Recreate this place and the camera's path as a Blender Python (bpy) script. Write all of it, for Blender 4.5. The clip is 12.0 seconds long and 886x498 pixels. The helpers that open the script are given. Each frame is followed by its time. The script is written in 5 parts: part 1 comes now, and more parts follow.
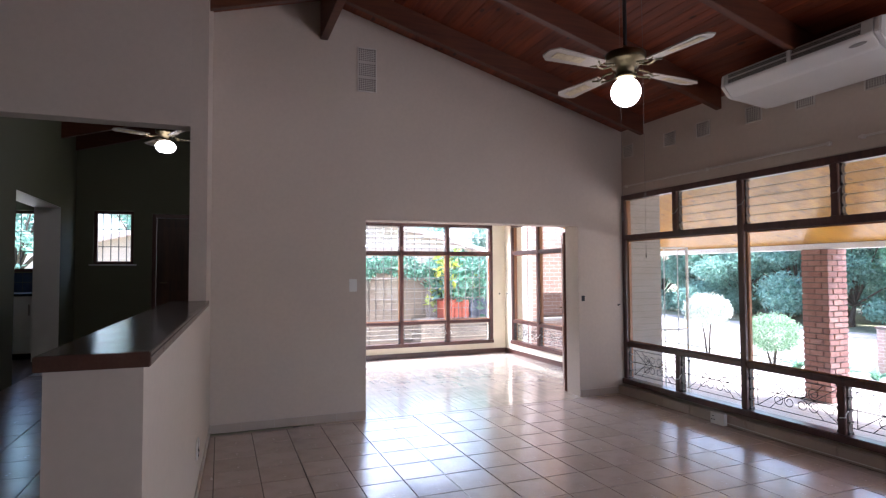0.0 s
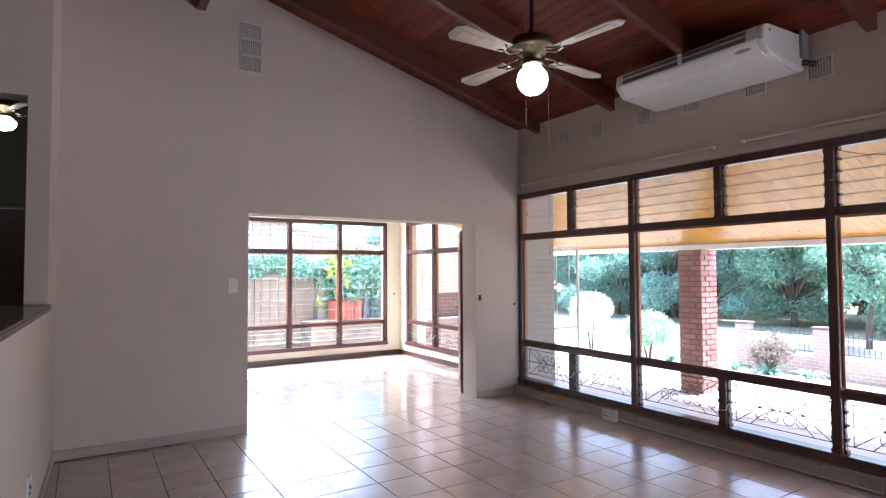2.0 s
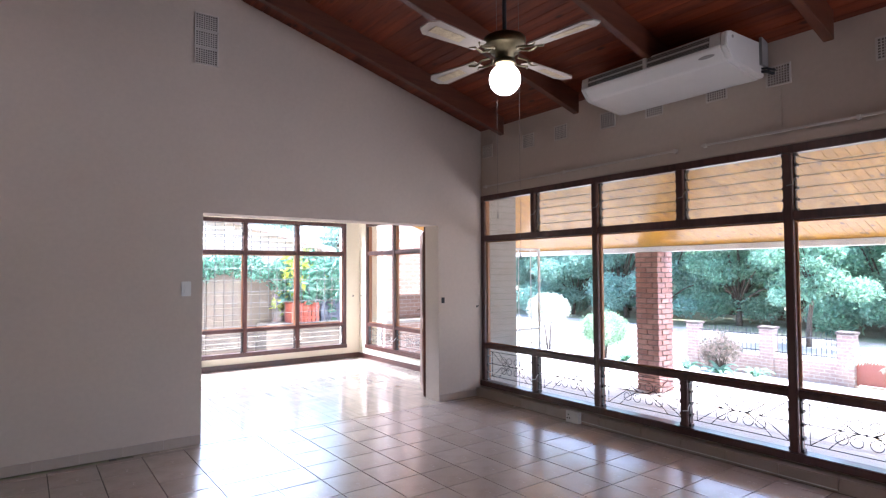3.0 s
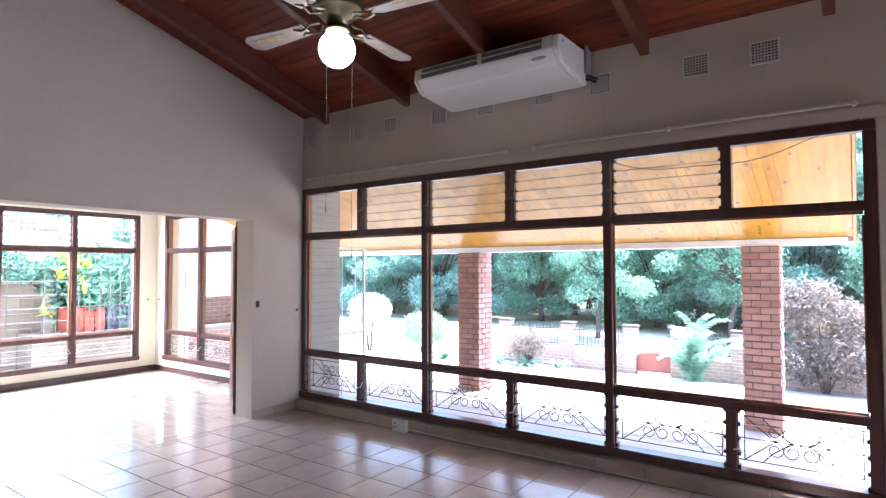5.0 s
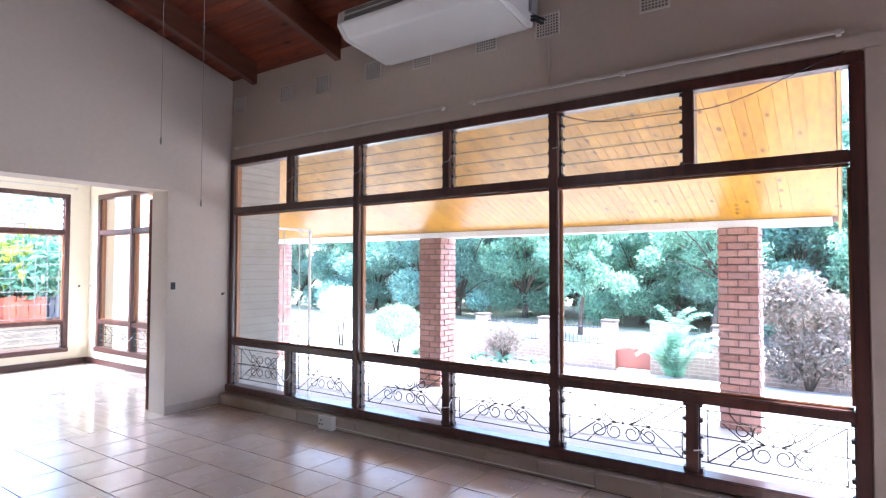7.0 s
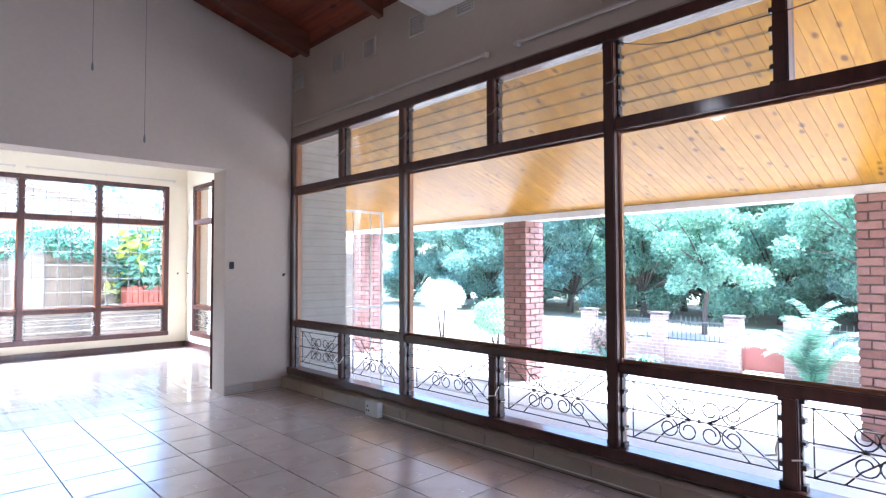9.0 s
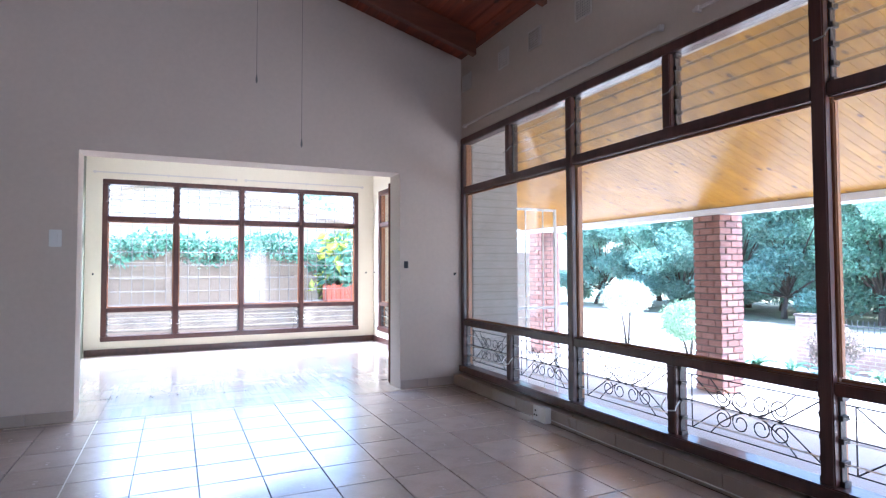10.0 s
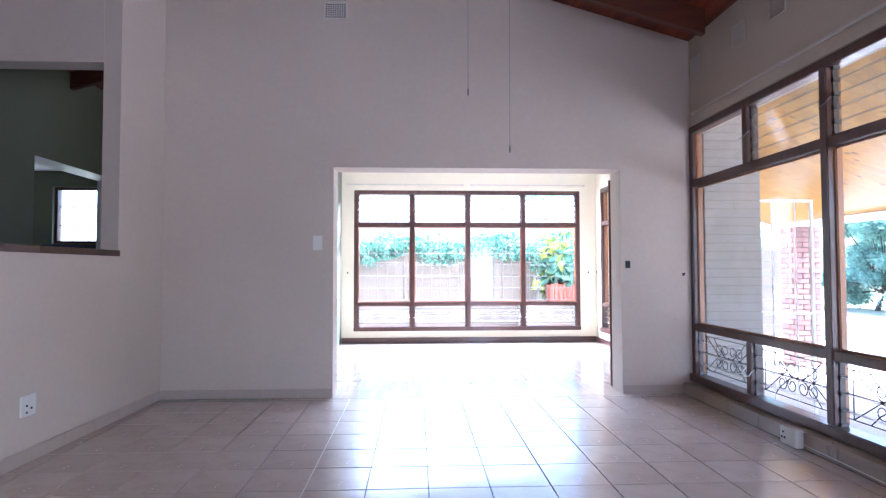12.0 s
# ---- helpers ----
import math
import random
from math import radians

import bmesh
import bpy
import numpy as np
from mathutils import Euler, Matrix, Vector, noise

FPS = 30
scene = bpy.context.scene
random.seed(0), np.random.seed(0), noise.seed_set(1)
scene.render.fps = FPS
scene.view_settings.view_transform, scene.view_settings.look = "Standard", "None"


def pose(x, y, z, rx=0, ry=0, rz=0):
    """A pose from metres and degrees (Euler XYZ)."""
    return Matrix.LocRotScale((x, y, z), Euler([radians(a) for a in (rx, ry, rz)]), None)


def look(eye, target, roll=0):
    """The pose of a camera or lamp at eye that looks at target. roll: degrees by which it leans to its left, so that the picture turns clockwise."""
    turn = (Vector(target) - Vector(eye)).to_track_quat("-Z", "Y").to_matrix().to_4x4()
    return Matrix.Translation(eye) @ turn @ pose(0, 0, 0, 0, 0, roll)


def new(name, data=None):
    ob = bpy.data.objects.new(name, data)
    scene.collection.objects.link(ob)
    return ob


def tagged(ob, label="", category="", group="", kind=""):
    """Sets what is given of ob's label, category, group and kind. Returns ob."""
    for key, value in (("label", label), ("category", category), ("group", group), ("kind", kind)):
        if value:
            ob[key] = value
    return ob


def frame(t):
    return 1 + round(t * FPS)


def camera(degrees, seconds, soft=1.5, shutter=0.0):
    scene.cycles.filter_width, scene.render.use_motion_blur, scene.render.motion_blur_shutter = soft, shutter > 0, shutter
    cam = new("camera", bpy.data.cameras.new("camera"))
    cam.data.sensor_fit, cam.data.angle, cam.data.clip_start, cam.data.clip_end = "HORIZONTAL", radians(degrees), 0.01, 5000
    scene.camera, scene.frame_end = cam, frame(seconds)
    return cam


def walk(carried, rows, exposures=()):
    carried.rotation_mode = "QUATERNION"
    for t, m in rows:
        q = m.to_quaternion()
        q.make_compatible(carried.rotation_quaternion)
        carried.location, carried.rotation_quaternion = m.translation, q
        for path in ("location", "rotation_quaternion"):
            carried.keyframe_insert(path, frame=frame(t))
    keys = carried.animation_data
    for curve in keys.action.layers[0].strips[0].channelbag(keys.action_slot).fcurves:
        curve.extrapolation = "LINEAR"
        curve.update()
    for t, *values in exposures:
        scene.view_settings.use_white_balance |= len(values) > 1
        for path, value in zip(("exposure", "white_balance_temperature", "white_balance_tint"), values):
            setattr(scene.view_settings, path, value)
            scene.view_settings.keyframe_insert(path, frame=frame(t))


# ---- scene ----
cam = camera(75.7, 12.0, 1.25)
PATH = [
    (0, (0.081, 0.122, 1.579), (0.808, 1.983, 1.656), -0.3),
    (0.5, (0.142, 0.163, 1.572), (0.892, 2.016, 1.647), -0.3),
    (1, (0.153, 0.256, 1.559), (0.985, 2.074, 1.635), -0.3),
    (1.5, (0.199, 0.354, 1.562), (1.146, 2.114, 1.636), -0.2),
    (2, (0.202, 0.432, 1.563), (1.263, 2.126, 1.639), -0.3),
    (2.5, (0.21, 0.493, 1.579), (1.311, 2.162, 1.655), -0.3),
    (3, (0.195, 0.564, 1.579), (1.382, 2.172, 1.657), -0.3),
    (3.5, (0.153, 0.644, 1.581), (1.525, 2.098, 1.658), -0.4),
    (5.5, (0.63, 0.97, 1.597), (2.275, 2.104, 1.667), -0.2),
    (6, (0.814, 0.981, 1.553), (2.47, 2.1, 1.621), -0.3),
    (6.5, (1.063, 0.956, 1.476), (2.715, 2.081, 1.546), -0.0),
    (8.5, (1.885, 0.788, 1.207), (3.386, 2.109, 1.275), -0.3),
    (9, (2.063, 0.83, 1.181), (3.436, 2.283, 1.252), -0.2),
    (9.5, (2.181, 0.867, 1.171), (3.346, 2.491, 1.245), -0.2),
    (10, (2.266, 0.882, 1.173), (3.113, 2.692, 1.246), -0.2),
    (10.5, (2.31, 0.848, 1.176), (2.891, 2.761, 1.247), -0.2),
    (11, (2.331, 0.826, 1.186), (2.722, 2.786, 1.254), -0.1),
    (11.5, (2.335, 0.828, 1.184), (2.569, 2.813, 1.254), -0.1),
    (12, (2.325, 0.838, 1.18), (2.419, 2.835, 1.252), -0.1),
]
walk(cam, [(t, look(eye, target, roll)) for t, eye, target, roll in PATH],
     [(0, 3.1, 5850, 21), (1.5, 3.5, 5750, 20), (2.5, 3.4, 5700, 20), (5.5, 3.7, 5450, 18), (6.5, 3.8, 5400, 17), (8.5, 3.68, 5300, 16), (9.5, 3.5, 5150, 15), (10.5, 3.55, 5100, 18), (12, 3.9, 5050, 19)])

# ---------- world, sun ----------
world = bpy.data.worlds.new("sky")
scene.world = world
world.use_nodes = True
wn = world.node_tree
sky = wn.nodes.new("ShaderNodeTexSky")
sky.sky_type = 'NISHITA'
sky.sun_disc = False
SUN_DIR = Vector((0.34, -0.13, 0.92)).normalized()
sky.sun_elevation = math.asin(SUN_DIR.z)
sky.sun_rotation = math.atan2(SUN_DIR.x, SUN_DIR.y)
sky.air_density, sky.dust_density, sky.ozone_density = 1.0, 3.0, 1.0
wn.links.new(sky.outputs[0], wn.nodes["Background"].inputs[0])
wn.nodes["Background"].inputs[1].default_value = 0.15
sun = new("sun", bpy.data.lights.new("sun", 'SUN'))
sun.data.energy, sun.data.angle, sun.data.color = 2.6, radians(4.0), (1.0, 0.97, 0.93)
sun.matrix_world = look(SUN_DIR * 30, (0, 0, 0))
# unseen fill lamp above the sun room window, stands in for open sky
sky_fill = new("sun_room_fill", bpy.data.lights.new("sun_room_fill", 'AREA'))
sky_fill.data.shape, sky_fill.data.size, sky_fill.data.size_y = 'RECTANGLE', 3.6, 0.9
sky_fill.data.energy, sky_fill.data.color = 260.0, (0.88, 0.94, 1.0)
sky_fill.matrix_world = look((3.17, 11.0, 3.15), (3.1, 8.0, 0.2))
# unseen fill lamp in the added side door, stands in for open sky
door_fill = new("side_door_fill", bpy.data.lights.new("side_door_fill", 'AREA'))
door_fill.data.shape, door_fill.data.size, door_fill.data.size_y = 'RECTANGLE', 1.9, 1.9
door_fill.data.energy, door_fill.data.color = 11.0, (0.90, 0.95, 1.0)
door_fill.matrix_world = look((4.93, -1.3, 1.05), (0.0, 2.2, 0.3))

# ---------- materials ----------
def nodes_of(name):
    m = bpy.data.materials.new(name)
    m.use_nodes = True
    nt = m.node_tree
    return m, nt, nt.nodes["Principled BSDF"]


def coords(nt, scale=(1, 1, 1), kind="Object"):
    tc = nt.nodes.new("ShaderNodeTexCoord")
    mp = nt.nodes.new("ShaderNodeMapping")
    mp.inputs["Scale"].default_value = scale
    nt.links.new(tc.outputs[kind], mp.inputs[0])
    return mp.outputs[0]


def noise_tex(nt, vec, scale, detail=4.0, rough=0.55):
    n = nt.nodes.new("ShaderNodeTexNoise")
    n.inputs["Scale"].default_value, n.inputs["Detail"].default_value, n.inputs["Roughness"].default_value = scale, detail, rough
    nt.links.new(vec, n.inputs["Vector"])
    return n.outputs["Fac"]


def ramp(nt, fac, stops):
    r = nt.nodes.new("ShaderNodeValToRGB")
    while len(r.color_ramp.elements) < len(stops):
        r.color_ramp.elements.new(0.5)
    for e, (p, c) in zip(r.color_ramp.elements, stops):
        e.position, e.color = p, (*c, 1)
    nt.links.new(fac, r.inputs[0])
    return r.outputs[0]


def mixc(nt, a, b, fac, mode='MIX'):
    x = nt.nodes.new("ShaderNodeMix")
    x.data_type, x.blend_type = 'RGBA', mode
    for s, v in ((0, fac), (6, a), (7, b)):
        if isinstance(v, (int, float)):
            x.inputs[s].default_value = v
        elif isinstance(v, tuple):
            x.inputs[s].default_value = (*v, 1)
        else:
            nt.links.new(v, x.inputs[s])
    return x.outputs[2]


def bump(nt, p, h, strength, dist=0.01):
    b = nt.nodes.new("ShaderNodeBump")
    b.inputs["Strength"].default_value, b.inputs["Distance"].default_value = strength, dist
    nt.links.new(h, b.inputs["Height"])
    nt.links.new(b.outputs[0], p.inputs["Normal"])


def rnd(nt):
    return nt.nodes.new("ShaderNodeObjectInfo").outputs["Random"]


def island(nt):
    return nt.nodes.new("ShaderNodeNewGeometry").outputs["Random Per Island"]


def plain(name, col, rough=0.5, metal=0.0, vary=0.08, scale=3.0, fine=60.0, bumpy=0.1, coat=0.0, spec=0.5):
    """Colour with blotches at one scale, fine grain and relief at another."""
    m, nt, p = nodes_of(name)
    v = coords(nt)
    a = noise_tex(nt, v, scale)
    g = noise_tex(nt, v, fine)
    lo, hi = tuple(c * (1 - vary) for c in col), tuple(min(1, c * (1 + vary)) for c in col)
    c1 = ramp(nt, a, [(0.3, lo), (0.7, hi)])
    c2 = mixc(nt, c1, ramp(nt, g, [(0.3, lo), (0.7, hi)]), 0.35)
    nt.links.new(c2, p.inputs["Base Color"])
    rr = nt.nodes.new("ShaderNodeMapRange")
    rr.inputs["To Min"].default_value, rr.inputs["To Max"].default_value = max(0.02, rough - 0.06), min(1, rough + 0.06)
    nt.links.new(a, rr.inputs[0])
    nt.links.new(rr.outputs[0], p.inputs["Roughness"])
    p.inputs["Metallic"].default_value = metal
    p.inputs["Coat Weight"].default_value = coat
    p.inputs["Specular IOR Level"].default_value = spec
    if bumpy:
        bump(nt, p, g, bumpy)
    return m


def wood(name, dark, light, axis=0, rough=0.35, scale=1.0, knots=False, per_board=0.25, coat=0.2):
    """Grain drawn out along one axis; boards differ by a random tone."""
    m, nt, p = nodes_of(name)
    s = [14.0 * scale] * 3
    s[axis] = 0.9 * scale
    v = coords(nt, tuple(s))
    g = noise_tex(nt, v, 1.6, 6.0, 0.6)
    f = noise_tex(nt, v, 9.0, 3.0)
    col = ramp(nt, g, [(0.28, dark), (0.72, light)])
    mid = tuple((a + b) / 2 for a, b in zip(dark, light))
    col = mixc(nt, col, tuple(c * 0.72 for c in mid), ramp(nt, f, [(0.5, (0, 0, 0)), (0.8, (0.5, 0.5, 0.5))]))
    if knots:
        ks = [9.0] * 3
        ks[axis] = 4.0
        vo = nt.nodes.new("ShaderNodeTexVoronoi")
        nt.links.new(coords(nt, tuple(ks)), vo.inputs["Vector"])
        vo.inputs["Scale"].default_value = 0.75
        col = mixc(nt, col, tuple(c * 0.3 for c in dark), ramp(nt, vo.outputs["Distance"], [(0.09, (0.9,) * 3), (0.19, (0, 0, 0))]))
    tone = nt.nodes.new("ShaderNodeMapRange")
    tone.inputs["To Min"].default_value, tone.inputs["To Max"].default_value = 1 - per_board, 1 + per_board
    nt.links.new(island(nt), tone.inputs[0])
    hs = nt.nodes.new("ShaderNodeHueSaturation")
    nt.links.new(col, hs.inputs["Color"])
    nt.links.new(tone.outputs[0], hs.inputs["Value"])
    nt.links.new(hs.outputs[0], p.inputs["Base Color"])
    p.inputs["Roughness"].default_value = rough
    p.inputs["Coat Weight"].default_value, p.inputs["Coat Roughness"].default_value = coat, 0.1
    bump(nt, p, g, 0.12)
    return m


def glass_mat(name, tint=(1, 1, 1), dirt_glare=0.0):
    m, nt, p = nodes_of(name)
    nt.nodes.remove(p)
    out = nt.nodes["Material Output"]
    tr = nt.nodes.new("ShaderNodeBsdfTransparent")
    tr.inputs[0].default_value = (*tint, 1)
    gl = nt.nodes.new("ShaderNodeBsdfGlossy")
    gl.inputs["Roughness"].default_value = 0.02
    lw = nt.nodes.new("ShaderNodeLayerWeight")
    pw = nt.nodes.new("ShaderNodeMath")
    pw.operation = 'POWER'
    pw.inputs[1].default_value = 5.0
    nt.links.new(lw.outputs["Facing"], pw.inputs[0])
    fr = nt.nodes.new("ShaderNodeMath")
    fr.operation = 'MULTIPLY_ADD'
    fr.inputs[1].default_value, fr.inputs[2].default_value = 0.6, 0.028
    nt.links.new(pw.outputs[0], fr.inputs[0])
    mx = nt.nodes.new("ShaderNodeMixShader")
    nt.links.new(fr.outputs[0], mx.inputs[0])
    nt.links.new(tr.outputs[0], mx.inputs[1])
    nt.links.new(gl.outputs[0], mx.inputs[2])
    # pale diffuse share: dirt on louvre blades, veiling glare painted on main panes
    if dirt_glare:
        df = nt.nodes.new("ShaderNodeBsdfDiffuse")
        df.inputs[0].default_value = (0.55, 0.50, 0.43, 1)
        m2 = nt.nodes.new("ShaderNodeMixShader")
        f = ramp(nt, noise_tex(nt, coords(nt), 6.0), [(0.3, (dirt_glare * 0.6,) * 3), (0.7, (dirt_glare * 1.4,) * 3)])
        nt.links.new(f, m2.inputs[0])
        nt.links.new(mx.outputs[0], m2.inputs[1])
        nt.links.new(df.outputs[0], m2.inputs[2])
        mx = m2
    nt.links.new(mx.outputs[0], out.inputs[0])
    return m


def emit_mat(name, col, strength):
    m, nt, p = nodes_of(name)
    p.inputs["Emission Color"].default_value = (*col, 1)
    p.inputs["Emission Strength"].default_value = strength
    p.inputs["Base Color"].default_value = (0.9, 0.9, 0.88, 1)
    p.inputs["Roughness"].default_value = 0.25
    return m


M_WALL = plain("wall_paint", (0.545, 0.46, 0.385), 0.7, vary=0.07, scale=0.7, fine=25, bumpy=0.14, spec=0.3)
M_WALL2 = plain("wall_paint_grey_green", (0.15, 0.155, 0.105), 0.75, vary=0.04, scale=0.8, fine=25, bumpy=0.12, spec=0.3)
M_WALL3 = plain("wall_paint_cream", (0.80, 0.73, 0.58), 0.7, vary=0.03, scale=0.8, fine=25, bumpy=0.12, spec=0.3)
M_FLAT = plain("white_paint", (0.82, 0.81, 0.78), 0.5, vary=0.03, bumpy=0.06)
M_RAFTER = wood("rafter_stained", (0.06, 0.018, 0.009), (0.12, 0.037, 0.016), axis=0, rough=0.4)
M_SOFFIT = wood("soffit_pine_varnished", (0.34, 0.150, 0.003), (0.50, 0.255, 0.006), axis=0, rough=0.42, knots=True, per_board=0.1, coat=0.12)
M_SOFFIT.node_tree.nodes["Principled BSDF"].inputs["Specular IOR Level"].default_value = 0.3
M_FRAME = wood("frame_meranti_dark", (0.046, 0.018, 0.014), (0.105, 0.040, 0.030), axis=2, rough=0.35, coat=0.3)
# lighter timber with outside light on the frame sides put into its colour
M_FRAME_LIT = wood("frame_meranti_lit", (0.24, 0.10, 0.04), (0.42, 0.20, 0.09), axis=2, rough=0.4)
M_DOOR = wood("door_dark", (0.035, 0.016, 0.010), (0.08, 0.035, 0.02), axis=2, rough=0.4)
M_LEDGE = plain("ledge_tile_brown", (0.085, 0.042, 0.030), 0.16, vary=0.25, scale=6, fine=80, bumpy=0.05)
M_GLASS = glass_mat("window_glass", (0.97, 0.985, 0.98))
# milky share paints glare over the view through the wide window
M_GLASS_V = glass_mat("window_glass_glare", (0.97, 0.985, 0.98), 0.07)
M_IRON = plain("iron_bar_black", (0.03, 0.03, 0.032), 0.45, metal=0.4, vary=0.2, fine=90)
M_WHITE_PL = plain("white_plastic", (0.74, 0.73, 0.69), 0.2, vary=0.03, scale=5, bumpy=0.02)
M_DARKHOLE = plain("dark_recess", (0.02, 0.02, 0.02), 0.8, bumpy=0)
M_BRASS = plain("antique_brass", (0.13, 0.105, 0.06), 0.42, metal=1.0, vary=0.2, scale=12, bumpy=0.03)
# dark tone holds the shade inside the pillars' raked joints
M_MORTAR = plain("mortar", (0.15, 0.115, 0.10), 0.9, vary=0.1, scale=8, fine=90, bumpy=0.3)
M_PAVE = plain("paving_pale", (0.33, 0.30, 0.265), 0.7, vary=0.12, scale=0.7, fine=14, bumpy=0.2)
M_GROUND = plain("ground_dry_grass", (0.26, 0.26, 0.16), 0.9, vary=0.3, scale=0.5, fine=12, bumpy=0.5)
M_SKIRT = plain("skirting_tile", (0.42, 0.345, 0.285), 0.3, vary=0.06, scale=4, bumpy=0.04)
M_GROUT = plain("grout_dark", (0.075, 0.055, 0.045), 0.85, vary=0.2, scale=5, bumpy=0.2)
M_FLOOR2 = wood("parquet_pale", (0.45, 0.37, 0.29), (0.60, 0.50, 0.41), axis=1, rough=0.26, per_board=0.12, coat=1.0)
M_MASONRY = plain("painted_brick_cream", (0.36, 0.335, 0.30), 0.75, vary=0.06, scale=2, fine=30, bumpy=0.25)
M_RAIL = plain("rail_painted", (0.64, 0.59, 0.54), 0.5, vary=0.05, bumpy=0.03)
M_LEVER = plain("lever_grey", (0.22, 0.21, 0.19), 0.4, metal=0.5, bumpy=0)
M_CORD = plain("cord_grey", (0.16, 0.15, 0.14), 0.8, bumpy=0)
M_CONC = plain("concrete_pale", (0.36, 0.34, 0.315), 0.8, vary=0.12, scale=1.2, fine=18, bumpy=0.2)
M_LAMP = emit_mat("lamp_globe_lit", (1.0, 0.95, 0.86), 2.4)

# ---------- mesh helpers ----------
def bx(bm, x0, x1, y0, y1, z0, z1):
    vs = [bm.verts.new(c) for c in ((x0, y0, z0), (x1, y0, z0), (x1, y1, z0), (x0, y1, z0), (x0, y0, z1), (x1, y0, z1), (x1, y1, z1), (x0, y1, z1))]
    for f in ((3, 2, 1, 0), (4, 5, 6, 7), (0, 1, 5, 4), (1, 2, 6, 5), (2, 3, 7, 6), (3, 0, 4, 7)):
        bm.faces.new([vs[i] for i in f])
    return vs


def tube(bm, pts, r, n=6, closed=False):
    """A round bar along a line of points."""
    pts = [Vector(p) for p in pts]
    rings = []
    for i, p in enumerate(pts):
        d = (pts[min(i + 1, len(pts) - 1)] - pts[max(i - 1, 0)]).normalized()
        u = d.cross(Vector((0, 0, 1)))
        u = d.cross(Vector((1, 0, 0))) if u.length < 1e-3 else u
        u.normalize()
        w = d.cross(u)
        rr = r[i] if isinstance(r, (list, tuple)) else r
        rings.append([bm.verts.new(p + (u * math.cos(2 * math.pi * k / n) + w * math.sin(2 * math.pi * k / n)) * rr) for k in range(n)])
    for a, b in zip(rings, rings[1:]):
        for k in range(n):
            bm.faces.new((a[k], a[(k + 1) % n], b[(k + 1) % n], b[k]))
    bm.faces.new(rings[0][::-1])
    bm.faces.new(rings[-1])


def lathe(bm, prof, n=24, o=(0, 0, 0)):
    """Turn a line of (radius, height) about z."""
    rings = [[bm.verts.new((o[0] + r * math.cos(2 * math.pi * k / n), o[1] + r * math.sin(2 * math.pi * k / n), o[2] + z)) for k in range(n)] for r, z in prof]
    for a, b in zip(rings, rings[1:]):
        for k in range(n):
            bm.faces.new((a[k], a[(k + 1) % n], b[(k + 1) % n], b[k]))
    bm.faces.new(rings[0][::-1])
    bm.faces.new(rings[-1])


def mesh_of(bm, material, bevel=0.0, smooth=False):
    if bevel:
        bmesh.ops.bevel(bm, geom=bm.edges[:], offset=bevel, segments=2, affect='EDGES', clamp_overlap=True)
    bmesh.ops.recalc_face_normals(bm, faces=bm.faces[:])
    me = bpy.data.meshes.new("mesh")
    bm.to_mesh(me)
    bm.free()
    me.materials.append(material)
    if smooth:
        for f in me.polygons:
            f.use_smooth = True
    return me


def part(name, bm, material, parent=None, label="", bevel=0.0, smooth=False):
    ob = new(name, mesh_of(bm, material, bevel, smooth))
    ob.parent = parent
    if label:
        tagged(ob, label)
    return ob


def boxpart(name, b, material, parent=None, label="", bevel=0.0):
    bm = bmesh.new()
    bx(bm, *b)
    return part(name, bm, material, parent, label, bevel)


def thing(name, label, category, at=(0, 0, 0), rz=0.0, group="", kind=""):
    e = new(name)
    e.empty_display_size = 0.1
    e.matrix_world = pose(*at, 0, 0, rz)
    return tagged(e, label, category, group, kind)


def wall(name, boxes, material, label, category="wall"):
    bm = bmesh.new()
    for b in boxes:
        bx(bm, *b)
    return tagged(part(name, bm, material), label, category, kind="structure")


# ---------- plan ----------
FAR = 6.19            # far wall, face to the room
WX = 4.97             # window wall, face to the room
LX = -0.03           # left wall and half wall, face to the room, at HY; the wall stands 1.5 degrees askew
ASKEW = -1.9
HY = 5.46             # wall with the hall opening, face to the camera
RIDGE_X, RIDGE_Z, SLOPE = 1.09, 4.49, 0.283
EAVE_Z = RIDGE_Z - SLOPE * (WX - RIDGE_X)
UP = 0.40             # raised floor of the hall
BACK = 10.1           # back wall of the hall and of the sun room
LEFT = -1.95          # left wall of the hall
REAR = -2.6
GZ = -0.45            # ground outside


def roof_z(x):
    return RIDGE_Z - SLOPE * abs(x - RIDGE_X)


def gable(name, x0, x1, y0, y1, z0, material, label):
    """A wall along x whose head follows the roof."""
    bm = bmesh.new()
    xs = [x0] + ([RIDGE_X] if x0 < RIDGE_X < x1 else []) + [x1]
    for a, b in zip(xs, xs[1:]):
        v = bx(bm, a, b, y0, y1, z0, 9)
        for i in (4, 5, 6, 7):
            v[i].co.z = roof_z(v[i].co.x) + 0.02
    bmesh.ops.remove_doubles(bm, verts=bm.verts[:], dist=1e-4)
    return tagged(part(name, bm, material), label, "wall", kind="structure")


# floor slabs
wall("floor", [(LX - 0.12, 5.45, REAR, FAR - 0.06, -0.3, -0.012)], M_GROUT, "brown grout bed under glossy beige floor tiles", "floor")
wall("floor_sun_room", [(1.0, 5.55, FAR - 0.06, BACK + 0.3, -0.3, -0.004)], M_FLOOR2, "pale glossy parquet floor of the sun room", "floor")
wall("floor_hall", [(LEFT - 2.5, -0.33, 2.0, BACK + 0.3, 0.0, UP - 0.006), (LEFT - 2.5, 0.78, REAR, 2.0, 0.0, UP - 0.006), (0.78, 1.25, REAR, 2.0, 0.0, 0.2)], M_GROUT, "raised hall floor with two steps down", "floor")

